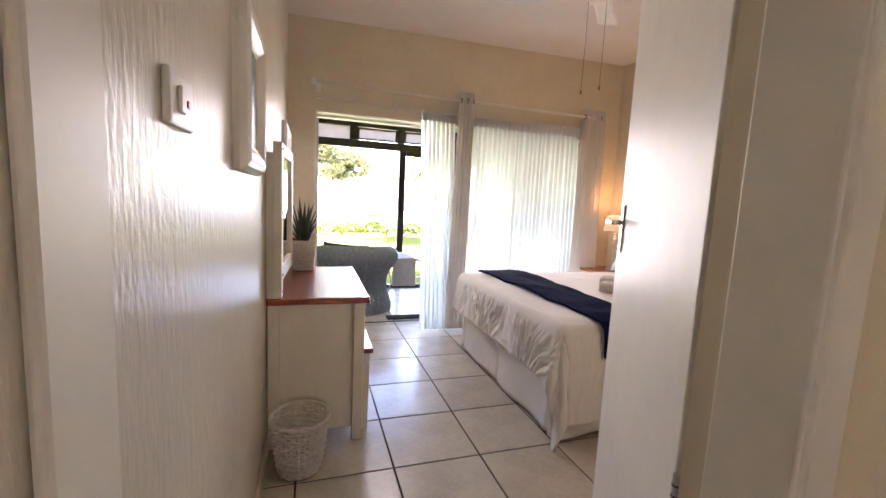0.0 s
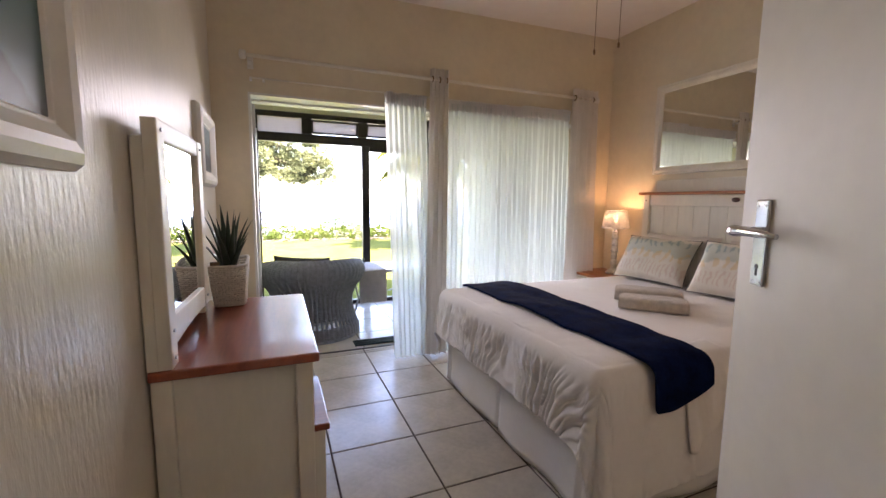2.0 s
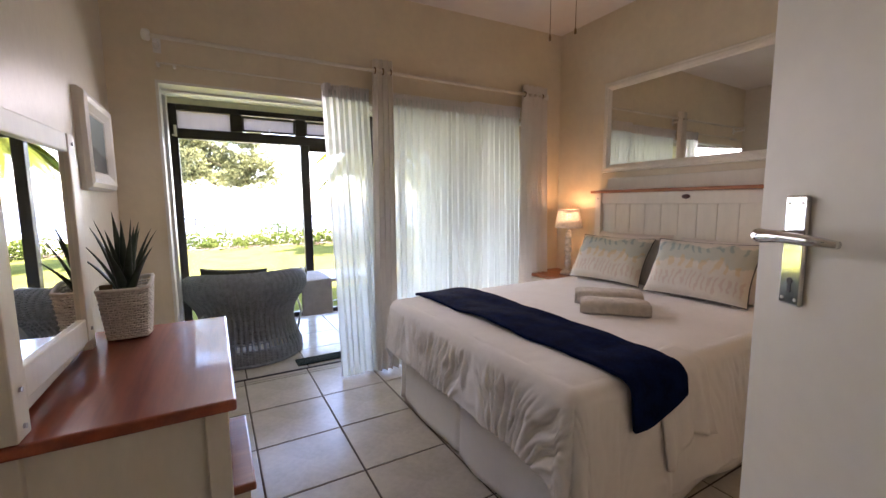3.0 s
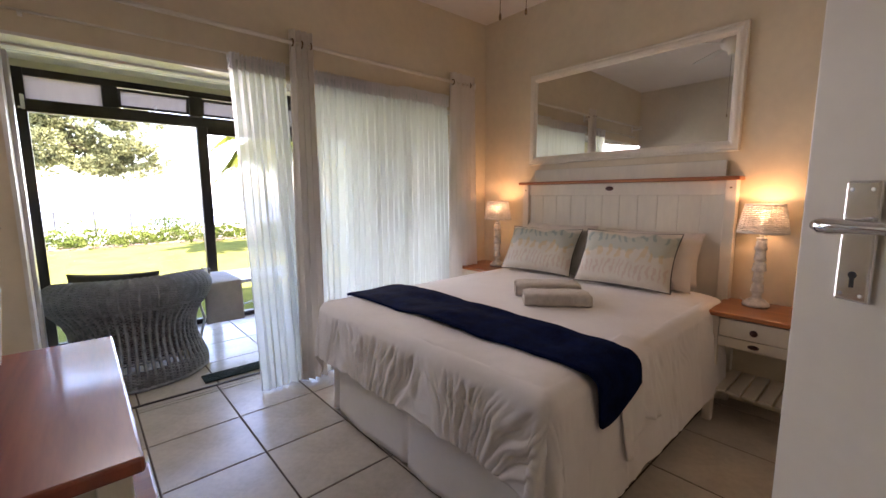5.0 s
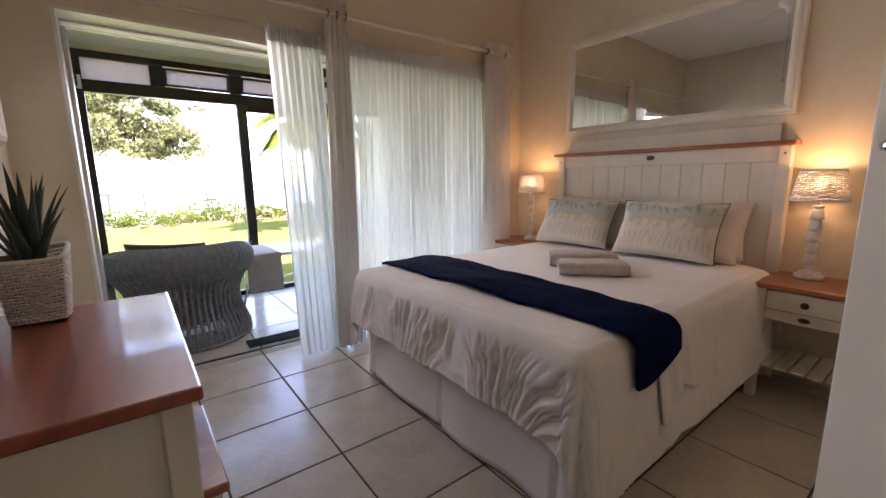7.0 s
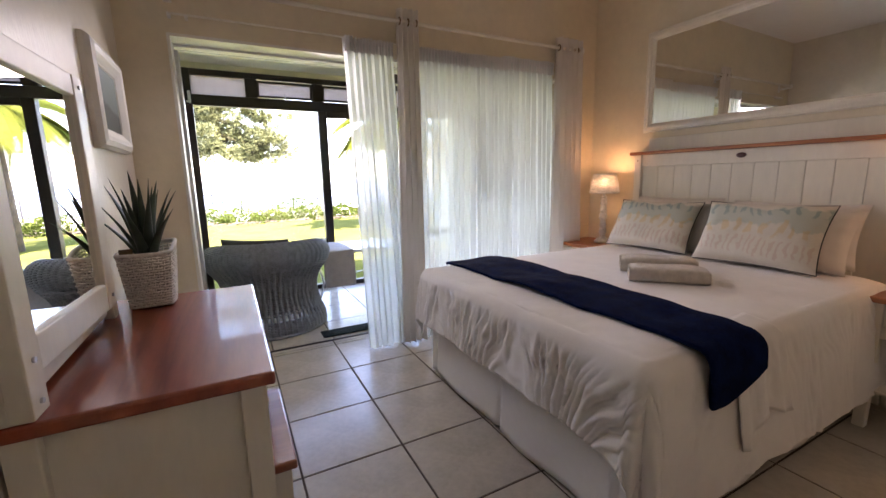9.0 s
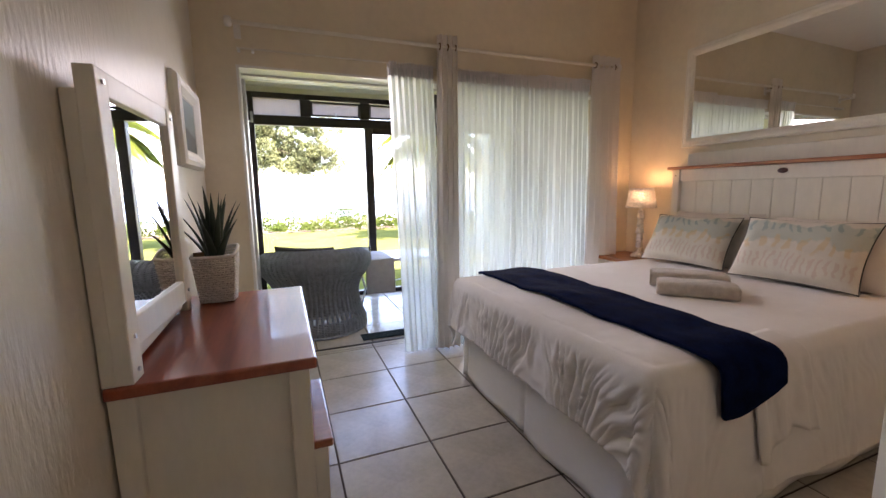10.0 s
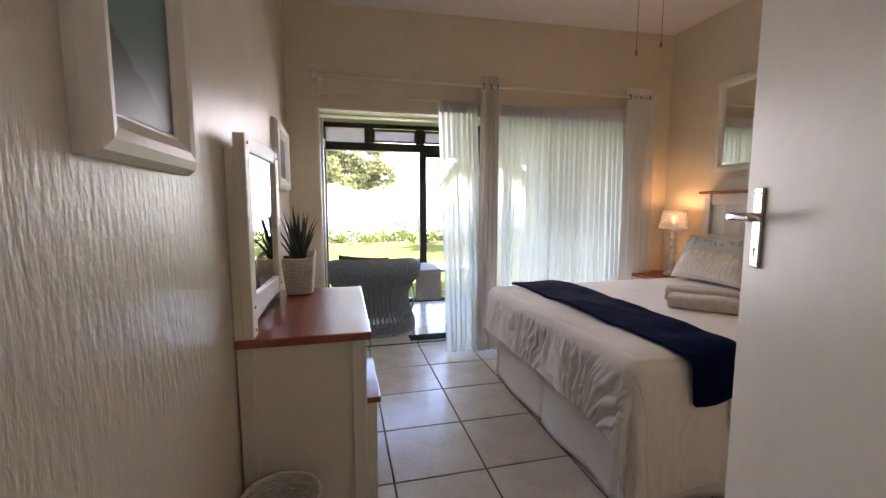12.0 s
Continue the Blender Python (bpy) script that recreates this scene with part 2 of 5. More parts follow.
# ---- mesh helpers ----
class Geo:
    """Vertices and faces of one mesh, in metres."""

    def __init__(self):
        self.v, self.f = [], []

    def box(self, x0, x1, y0, y1, z0, z1):
        n = len(self.v)
        self.v += [(x, y, z) for z in (z0, z1) for x, y in ((x0, y0), (x1, y0), (x1, y1), (x0, y1))]
        self.f += [tuple(n + i for i in q) for q in ((3, 2, 1, 0), (4, 5, 6, 7), (0, 1, 5, 4), (1, 2, 6, 5), (2, 3, 7, 6), (3, 0, 4, 7))]
        return self

    def taper(self, x, y, z0, z1, a0, a1, b0=None, b1=None):
        """An upright square post, a0 wide at the foot and a1 at the top."""
        b0, b1 = b0 or a0, b1 or a1
        n = len(self.v)
        for z, a, b in ((z0, a0 / 2, b0 / 2), (z1, a1 / 2, b1 / 2)):
            self.v += [(x - a, y - b, z), (x + a, y - b, z), (x + a, y + b, z), (x - a, y + b, z)]
        self.f += [tuple(n + i for i in q) for q in ((3, 2, 1, 0), (4, 5, 6, 7), (0, 1, 5, 4), (1, 2, 6, 5), (2, 3, 7, 6), (3, 0, 4, 7))]
        return self

    def tube(self, pts, r, sides=6, closed=False):
        """A round bar along points; r is one radius or one for each point."""
        pts = [Vector(p) for p in pts]
        rs = r if isinstance(r, (list, tuple)) else [r] * len(pts)
        n0, k = len(self.v), len(pts)
        for i, p in enumerate(pts):
            a = pts[(i - 1) % k] if closed or i > 0 else p
            b = pts[(i + 1) % k] if closed or i < k - 1 else p
            d = (b - a).normalized()
            u = d.cross(Vector((0, 0, 1)) if abs(d.z) < 0.9 else Vector((1, 0, 0))).normalized()
            w = d.cross(u)
            for j in range(sides):
                c = 2 * math.pi * j / sides
                q = p + rs[i] * (math.cos(c) * u + math.sin(c) * w)
                self.v.append((q.x, q.y, q.z))
        for i in range(k if closed else k - 1):
            for j in range(sides):
                i2, j2 = (i + 1) % k, (j + 1) % sides
                self.f.append((n0 + i * sides + j, n0 + i * sides + j2, n0 + i2 * sides + j2, n0 + i2 * sides + j))
        if not closed:
            self.f.append(tuple(n0 + j for j in range(sides))[::-1])
            self.f.append(tuple(n0 + (k - 1) * sides + j for j in range(sides)))
        return self

    def lathe(self, profile, x=0, y=0, sides=24):
        """Radius and height pairs, from the foot up, turned about an upright axis."""
        n0 = len(self.v)
        for r, z in profile:
            for j in range(sides):
                c = 2 * math.pi * j / sides
                self.v.append((x + r * math.cos(c), y + r * math.sin(c), z))
        for i in range(len(profile) - 1):
            for j in range(sides):
                j2 = (j + 1) % sides
                self.f.append((n0 + i * sides + j, n0 + i * sides + j2, n0 + (i + 1) * sides + j2, n0 + (i + 1) * sides + j))
        self.f.append(tuple(n0 + j for j in range(sides))[::-1])
        self.f.append(tuple(n0 + (len(profile) - 1) * sides + j for j in range(sides)))
        return self

    def sheet(self, fn, nu, nv, closed_u=False):
        """A surface fn(u, v), with u and v from 0 to 1."""
        n0 = len(self.v)
        ku = nu if closed_u else nu + 1
        for j in range(nv + 1):
            for i in range(ku):
                self.v.append(tuple(fn(i / nu, j / nv)))
        for j in range(nv):
            for i in range(nu):
                i2 = (i + 1) % ku
                self.f.append((n0 + j * ku + i, n0 + j * ku + i2, n0 + (j + 1) * ku + i2, n0 + (j + 1) * ku + i))
        return self

    def mesh(self, name):
        me = bpy.data.meshes.new(name)
        me.from_pydata(self.v, [], self.f)
        me.update()
        return me


def part(name, geo, mat, parent=None, label="", bevel=0.0, smooth=False, thick=0.0, subdiv=0):
    """One mesh object, a thing of its own or a part under its thing, with its places in the world."""
    ob = new(name, geo.mesh(name) if isinstance(geo, Geo) else geo)
    if not ob.data.materials:
        ob.data.materials.append(mat)
    if parent:
        ob.parent = parent
        up = parent.matrix_basis.copy()
        if parent.parent:
            up = parent.parent.matrix_basis @ parent.matrix_parent_inverse @ up
        ob.matrix_parent_inverse = up.inverted()
    if smooth:
        for p in ob.data.polygons:
            p.use_smooth = True
    if thick:
        s = ob.modifiers.new("thickness", 'SOLIDIFY')
        s.thickness, s.offset = thick, 0
    if bevel:
        b = ob.modifiers.new("bevel", 'BEVEL')
        b.width, b.segments, b.limit_method, b.angle_limit = bevel, 2, 'ANGLE', radians(40)
        b.harden_normals = False
    if subdiv:
        s = ob.modifiers.new("subdivision", 'SUBSURF')
        s.levels = s.render_levels = subdiv
    if label:
        tagged(ob, label)
    return ob


def thing(name, label, category, at=(0, 0, 0), group=""):
    ob = new(name)
    ob.empty_display_size = 0.1
    ob.location = at
    ob.matrix_basis = Matrix.Translation(at)
    return tagged(ob, label, category, group)


def structure(name, geo, mat, label, bevel=0.0, **more):
    return tagged(part(name, geo, mat, None, label, bevel, **more), label, name.split("_")[0], kind="structure")


def fbm(x, y, z=0.0):
    return noise.noise((x, y, z)) + 0.5 * noise.noise((2.1 * x, 2.1 * y, 2.1 * z + 7))


# ---- the room's shell ----
WEST, EAST, NORTH, SOUTH, TOP = -1.05, 2.40, 1.15, -2.225, 2.86
OPEN_L, OPEN_R, OPEN_TOP = -0.82, 2.0, 2.03
PATIO_W, PATIO_E, PATIO_N, PATIO_TOP = -0.90, 2.02, 3.10, 2.36

structure("wall_west", Geo().box(WEST - 0.2, WEST, -5.6, NORTH + 0.3, 0, 3.0).box(WEST - 0.2, WEST, -7.4, -6.3, 0, 3.0).box(WEST - 0.2, WEST, -6.3, -5.6, 2.1, 3.0), PLASTER, "cream enamelled plaster wall with brushed vertical texture")
structure("wall_east", Geo().box(EAST, EAST + 0.2, SOUTH - 0.15, NORTH + 0.3, 0, 3.0), PLASTER_SMOOTH, "cream painted wall behind the bed")
structure("wall_north", Geo().box(WEST, OPEN_L, NORTH, NORTH + 0.3, 0, 3.0).box(OPEN_L, OPEN_R, NORTH, NORTH + 0.3, OPEN_TOP, 3.0)
          .box(OPEN_R, EAST, NORTH, NORTH + 0.3, 0, 3.0), PLASTER_SMOOTH, "cream painted wall with a wide opening to the patio")
structure("wall_south", Geo().box(-0.25, EAST, SOUTH - 0.15, SOUTH, 0, 3.0).box(WEST, -0.25, SOUTH - 0.15, SOUTH, 2.09, 3.0), PLASTER_SMOOTH, "cream painted wall with the bedroom doorway")
slab = Geo().box(WEST - 0.2, EAST + 0.2, SOUTH - 0.15, NORTH + 0.3, TOP, TOP + 0.2)
slab.v = [(x, y, z - 0.021 * (EAST - x)) for x, y, z in slab.v]  # the ceiling falls a little towards the west wall
structure("ceiling", slab, CEILING, "off-white painted ceiling of the bedroom")
structure("wall_passage", Geo().box(0.15, 0.3, -7.4, SOUTH - 0.15, 0, 3.0).box(WEST, 0.3, -7.55, -7.4, 0, 3.0), PLASTER_SMOOTH, "plain cream walls of the passage")
structure("ceiling_passage", Geo().box(WEST - 0.2, 0.3, -7.55, SOUTH - 0.15, 2.6, 2.75), CEILING, "off-white ceiling of the passage")
structure("floor", Geo().box(WEST - 0.2, EAST + 0.2, -7.55, PATIO_N + 0.12, -0.16, -0.004), GROUT, "dark grout bed under the floor tiles")

# patio
structure("wall_patio", Geo().box(PATIO_W - 0.15, PATIO_W, NORTH + 0.3, PATIO_N + 0.12, 0, 2.6)
          .box(PATIO_E, PATIO_E + 0.15, NORTH + 0.3, PATIO_N + 0.12, 0, 0.95).box(PATIO_E, PATIO_E + 0.15, NORTH + 0.3, PATIO_N + 0.12, 1.95, 2.6)
          .box(PATIO_E, PATIO_E + 0.15, NORTH + 0.3, 1.5, 0.95, 1.95).box(PATIO_E, PATIO_E + 0.15, 2.5, PATIO_N + 0.12, 0.95, 1.95)
          , OUTSIDE_WALL, "cream painted walls of the enclosed patio")
structure("ceiling_patio", Geo().box(PATIO_W - 0.15, PATIO_E + 0.15, NORTH + 0.3, PATIO_N + 0.12, PATIO_TOP, PATIO_TOP + 0.2), OUTSIDE_WALL, "cream painted patio soffit")
structure("wall_outside", Geo().box(EAST + 0.2, 14.0, NORTH + 0.1, NORTH + 0.3, -0.2, 3.2).box(-14.0, WEST - 0.2, NORTH + 0.1, NORTH + 0.3, -0.2, 3.2), OUTSIDE_WALL, "cream painted outer wall of the house")
structure("wall_wing", Geo().box(4.6, 4.8, NORTH + 0.3, 9.0, -0.2, 3.2), OUTSIDE_WALL, "cream painted wall of the next wing")
structure("wall_next_room", Geo().box(PATIO_E + 0.15, 4.6, PATIO_N + 0.02, PATIO_N + 0.12, -0.2, 2.6).box(PATIO_E + 0.15, 4.6, NORTH + 0.3, PATIO_N + 0.02, 2.45, 2.6), OUTSIDE_WALL, "plain walls of the dim room behind the end window")
structure("roof", Geo().box(WEST - 0.4, 14.0, -7.8, NORTH + 0.7, 3.2, 3.4), OUTSIDE_WALL, "plain flat roof over the house")
structure("lintel_patio", Geo().box(PATIO_W, PATIO_E, PATIO_N + 0.0, PATIO_N + 0.1, 2.30, PATIO_TOP), OUTSIDE_WALL, "painted strip above the patio window")


def placed(geo, m):
    """The same mesh, moved by the pose m."""
    geo.v = [tuple(m @ Vector(v)) for v in geo.v]
    return geo


# ---- patio window ----
def patio_window():
    w = tagged(new("window_1"), "bronze aluminium patio window with a row of top vents", "window", kind="structure")
    y0, y1 = PATIO_N - 0.03, PATIO_N + 0.04
    right = PATIO_E
    frame_bars = Geo().box(-0.90, -0.83, y0, y1, 0, 2.30).box(-0.83, right, y0, y1, 2.245, 2.30).box(-0.83, right, y0 - 0.005, y1 + 0.005, 1.965, 2.065)
    frame_bars.box(-0.83, right, y0, y1, 0, 0.05)
    part("window_frame", frame_bars, BRONZE, w, bevel=0.004)
    bars = [(-0.36, -0.25), (0.29, 0.40), (0.93, 1.04), (1.52, 1.63)]
    for a, b in bars:
        part("vent_mullion", Geo().box(a, b, y0 - 0.003, y1 + 0.003, 2.065, 2.245), BRONZE, w, bevel=0.004)
    for a, b in ((0.335, 0.425), (1.53, 1.62)):
        part("mullion", Geo().box(a, b, y0 - 0.006, y1 + 0.006, 0.05, 1.965), BRONZE, w, bevel=0.004)
    part("door_stile_head", Geo().box(0.425, 1.53, y0 - 0.02, y0 + 0.02, 1.90, 1.965), BRONZE, w, bevel=0.003)
    edges = [-0.83] + [v for ab in bars for v in ab] + [right]
    for i in range(0, len(edges), 2):
        a, b = edges[i], edges[i + 1]
        if i in (2, 4):  # vents that stand ajar, hung from the top
            s = thing_part("vent_sash", w)
            t = 0.05
            part("sash_frame", tilt(Geo().box(a, b, y0, y0 + 0.03, 2.215, 2.235).box(a, b, y0, y0 + 0.03, 2.075, 2.095)
                 .box(a, a + 0.02, y0, y0 + 0.03, 2.095, 2.215).box(b - 0.02, b, y0, y0 + 0.03, 2.095, 2.215), 2.235, y0, t), BRONZE, s)
            pane = part("pane", tilt(Geo().box(a + 0.02, b - 0.02, y0 + 0.012, y0 + 0.016, 2.095, 2.215), 2.235, y0, t), FROST, s)
            part("vent_catch", tilt(Geo().box((a + b) / 2 - 0.008, (a + b) / 2 + 0.008, y0 - 0.025, y0, 2.085, 2.115), 2.235, y0, t), STEEL, s, bevel=0.003)
        else:
            pane = part("pane", Geo().box(a, b, PATIO_N, PATIO_N + 0.004, 2.065, 2.245), FROST, w)
        pane.visible_shadow = False
    for a, b in ((-0.83, 0.335), (1.62, right)):
        pane = part("pane", Geo().box(a, b, PATIO_N + 0.01, PATIO_N + 0.014, 0.05, 1.965), PANE, w)
        pane.visible_shadow = False
    part("window_catch", Geo().box(-0.862, -0.838, y0 - 0.03, y0, 1.98, 2.09).box(-0.88, -0.855, y0 - 0.02, y0, 1.985, 2.0), WHITE_GLOSS, w, "white plastic latch", bevel=0.004)
    return w


def thing_part(name, parent):
    """An empty part that gathers pieces of its own."""
    ob = new(name)
    ob.empty_display_size = 0.05
    ob.parent = parent
    return ob


def tilt(geo, z, y, slope):
    """Swings a top-hung sash outwards about its upper edge."""
    geo.v = [(a, b + (z - c) * slope * 6, c + (z - c) * 0.04) for a, b, c in geo.v]
    return geo


FROST = sheer("obscure_glass", (0.46, 0.41, 0.37), 0.02, 0.8)
patio_window()

# sliding-door track and lining in the wall opening
slider = tagged(new("door_frame"), "white lined opening with an aluminium sliding-door track", "door frame", kind="structure")
part("lining", Geo().box(OPEN_L - 0.004, OPEN_L + 0.012, NORTH - 0.006, NORTH + 0.304, 0, OPEN_TOP + 0.004)
     .box(OPEN_L + 0.012, OPEN_R, NORTH - 0.006, NORTH + 0.304, OPEN_TOP - 0.012, OPEN_TOP + 0.004), WHITE_GLOSS, slider, "white painted reveal lining")
part("head_track", Geo().box(OPEN_L + 0.012, OPEN_R, NORTH + 0.14, NORTH + 0.22, OPEN_TOP - 0.024, OPEN_TOP - 0.012), WHITE_GLOSS, slider, bevel=0.003)
part("head_groove", Geo().box(OPEN_L + 0.012, OPEN_R, NORTH + 0.225, NORTH + 0.24, OPEN_TOP - 0.020, OPEN_TOP - 0.012), BRONZE, slider)
part("side_channel", Geo().box(OPEN_L + 0.012, OPEN_L + 0.03, NORTH + 0.14, NORTH + 0.25, 0, OPEN_TOP - 0.045), STEEL, slider, bevel=0.002)
part("sill_track", Geo().box(OPEN_L + 0.012, OPEN_R, NORTH + 0.285, NORTH + 0.305, 0, 0.006), BRONZE, slider)
leafs = tagged(new("sliding_door"), "aluminium framed glass sliding door behind voile curtains", "sliding door", kind="structure")
for x in (0.52, 1.24, 1.94):
    part("stile", Geo().box(x - 0.03, x + 0.03, NORTH + 0.15, NORTH + 0.19, 0.01, OPEN_TOP - 0.05), BRONZE, leafs, bevel=0.003)
part("rail", Geo().box(0.55, 1.94, NORTH + 0.155, NORTH + 0.185, 0.01, 0.09).box(0.55, 1.94, NORTH + 0.155, NORTH + 0.185, OPEN_TOP - 0.11, OPEN_TOP - 0.05), BRONZE, leafs, bevel=0.003)
for a, b in ((0.55, 1.21), (1.27, 1.91)):
    p = part("pane", Geo().box(a, b, NORTH + 0.168, NORTH + 0.172, 0.09, OPEN_TOP - 0.11), PANE, leafs)
    p.visible_shadow = False

# window in the patio's end wall
endw = tagged(new("window_2"), "dark framed window in the patio's end wall", "window", kind="structure")
xe = PATIO_E + 0.06
part("window_frame", Geo().box(xe, xe + 0.05, 1.5, 2.5, 0.95, 1.0).box(xe, xe + 0.05, 1.5, 2.5, 1.9, 1.95).box(xe, xe + 0.05, 1.5, 1.55, 1.0, 1.9)
     .box(xe, xe + 0.05, 2.45, 2.5, 1.0, 1.9).box(xe, xe + 0.05, 1.97, 2.03, 1.0, 1.9), BRONZE, endw, bevel=0.003)
part("window_sill", Geo().box(PATIO_E - 0.06, xe, 1.47, 2.55, 0.90, 0.95), WHITE_GLOSS, endw, bevel=0.005)
for a, b in ((1.55, 1.97), (2.03, 2.45)):
    p = part("pane", Geo().box(xe + 0.02, xe + 0.025, a, b, 1.0, 1.9), PANE, endw)
    p.visible_shadow = False


# ---- curtains ----
ROD_Y, ROD_Z = 1.045, 2.245
rod = thing("curtain_rod", "long white double curtain rod with wall brackets", "curtain rod", (0.65, ROD_Y, ROD_Z))
part("pole", Geo().tube([(-0.84, ROD_Y, ROD_Z), (2.10, ROD_Y, ROD_Z)], 0.0125, 12), WHITE_PAINT, rod, smooth=True)
part("sheer_pole", Geo().tube([(-0.80, NORTH - 0.045, ROD_Z - 0.125), (2.02, NORTH - 0.045, ROD_Z - 0.125)], 0.006, 8), WHITE_PAINT, rod, smooth=True)
for x in (-0.84, 2.12):
    part("finial", Geo().lathe([(0.004, -0.03), (0.018, -0.026), (0.023, -0.01), (0.023, 0.01), (0.018, 0.026), (0.004, 0.03)], sides=14), WHITE_GLOSS, rod, smooth=True).location = (x, ROD_Y, ROD_Z)
for x in (-0.80, 0.56, 2.06):
    part("bracket", Geo().box(x - 0.012, x + 0.012, ROD_Y, NORTH, ROD_Z - 0.035, ROD_Z - 0.012).box(x - 0.02, x + 0.02, NORTH - 0.008, NORTH, ROD_Z - 0.06, ROD_Z + 0.03), WHITE_GLOSS, rod, bevel=0.003)
for x in (-0.80, -0.72, 1.39):
    part("sheer_bracket", Geo().box(x - 0.008, x + 0.008, NORTH - 0.05, NORTH, ROD_Z - 0.14, ROD_Z - 0.12), WHITE_GLOSS, rod, bevel=0.003)


def curtain(name, label, top, bottom, z0, z1, y, waves, depth, mat, seed, nv=40, ripple=0.35, header=None, sway=0.014, loose=2.6):
    """Cloth that hangs in folds from z1 to z0: the span in x at the top and at the hem, folds and their depth."""
    ob = thing(name, label, "curtain", ((top[0] + top[1]) / 2, y, z0), "curtains")

    def fold(u, v):
        s = 1 - v
        a, b = top[0] + (bottom[0] - top[0]) * s, top[1] + (bottom[1] - top[1]) * s
        uu = u + 0.018 * fbm(u * 4 + seed, v * 1.2) * s
        ph = waves * 2 * math.pi * uu + loose * fbm(u * waves * 0.45 + seed, v * 0.5 + seed)
        dep = depth * (0.55 + 0.45 * s + ripple * noise.noise((u * 5 + seed, 3.1, v)))
        return (a + (b - a) * uu + sway * math.sin(2 * ph) + sway * 0.5 * math.sin(ph + 1), y + dep * math.sin(ph) + 0.006 * fbm(u * 9, v * 3 + seed), z0 + (z1 - z0) * v)
    part("cloth", Geo().sheet(fold, int(waves * 22), nv), mat, ob, smooth=True)
    if header:
        hz0, hz1 = header

        def gather(u, v):
            ph = waves * 2.2 * 2 * math.pi * u + seed
            flare = 1.2 + 1.2 * abs(v - 0.35)
            x = top[0] - 0.004 + (top[1] - top[0] + 0.008) * u
            return (x + 0.005 * math.sin(2 * ph), y - 0.003 + 0.55 * depth * flare * math.sin(ph + 0.8 * fbm(u * 6, seed)), hz0 + (hz1 - hz0 + 0.008 * fbm(u * 5, seed)) * v)
        part("header", Geo().sheet(gather, int(waves * 26), 6), HEADER, ob, "gathered header tape", smooth=True)
    return ob


curtain("voile_curtain", "white voile curtain drawn half open over the doorway", (0.13, 0.45), (0.19, 0.53), 0.012, 2.09, NORTH - 0.045, 7, 0.028, SHEER, 1.0, sway=0.009, header=(2.035, 2.125))
curtain("voile_curtain", "white voile curtain hanging closed over the glass", (0.60, 1.37), (0.58, 1.37), 0.012, 2.09, NORTH - 0.045, 15, 0.022, SHEER, 4.3, sway=0.009, header=(2.035, 2.125))
curtain("voile_curtain", "white voile curtain with a gathered header beside its pair", (1.365, 1.86), (1.355, 1.90), 0.012, 2.10, NORTH - 0.045, 9, 0.022, SHEER, 7.7, sway=0.009, header=(2.045, 2.14))
drape = curtain("eyelet_curtain", "cream lined eyelet curtain gathered in the middle of the rod", (0.475, 0.625), (0.44, 0.62), 0.03, 2.325, ROD_Y, 4, 0.045, CURTAIN, 2.2, ripple=0.2, sway=0.008, loose=0.9)
drape2 = curtain("eyelet_curtain", "cream lined eyelet curtain gathered beside the bed", (1.85, 2.13), (1.83, 2.17), 0.03, 2.325, ROD_Y, 5, 0.045, CURTAIN, 5.2, ripple=0.2, sway=0.008, loose=0.9)
for ob, xs in ((drape, (0.49, 0.55, 0.61)), (drape2, (1.87, 2.07))):
    for x in xs:
        ring = [(x, ROD_Y + 0.02 * math.cos(a), ROD_Z + 0.02 * math.sin(a)) for a in [i * math.pi / 8 for i in range(16)]]
        part("eyelet", Geo().tube(ring, 0.005, 8, True), BRASS, ob, "dark metal eyelet", smooth=True)


# ---- bed ----
BX0, BX1, BY0, BY1, BZ = 0.46, 2.33, -0.88, 0.61, 0.675
bed = thing("bed", "queen bed with a white duvet and pleated white valance", "bed", ((BX0 + BX1) / 2, (BY0 + BY1) / 2, 0))
part("base", Geo().box(BX0 + 0.03, BX1, BY0 + 0.03, BY1 - 0.03, 0.10, 0.36), SKIRT, bed, bevel=0.02)
part("mattress", Geo().box(BX0 + 0.02, BX1, BY0 + 0.02, BY1 - 0.02, 0.36, 0.63), SKIRT, bed, bevel=0.06)
for x in (BX0 + 0.09, BX1 - 0.1):
    for y in (BY0 + 0.09, BY1 - 0.09):
        part("castor", Geo().tube([(x, y - 0.018, 0.03), (x, y + 0.018, 0.03)], 0.03, 16).tube([(x, y, 0.03), (x, y, 0.1)], 0.014, 8), BLACK, bed, "black plastic castor", smooth=True)


def valance(u, v):
    """A straight valance round the foot and the two sides, nearly down to the floor."""
    lx, ly = BX1 - BX0, BY1 - BY0
    total = 2 * lx + ly
    d = u * total
    if d < lx:
        x, y, nx, ny = BX1 - d, BY0, 0, -1
    elif d < lx + ly:
        x, y, nx, ny = BX0, BY0 + d - lx, -1, 0
    else:
        x, y, nx, ny = BX0 + d - lx - ly, BY1, 0, 1
    s = 1 - v
    pleat = 0.006 * math.sin(d * 11 + 1.5 * noise.noise((d * 2, 0, 0))) + 0.010 * noise.noise((d * 3.5, s * 1.2, 2))
    for joint in (lx + 0.06, lx + 0.75, lx + ly - 0.06):
        pleat -= 0.018 * math.exp(-((d - joint) / 0.012) ** 2)
    o = -0.008 + 0.022 * s + pleat * (0.3 + s)
    return (x + nx * o, y + ny * o, 0.018 + 0.42 * v + 0.008 * noise.noise((d * 4, 1, 0)) * s)


part("valance", Geo().sheet(valance, 300, 14), SKIRT, bed, "white cotton valance", smooth=True, thick=0.003)


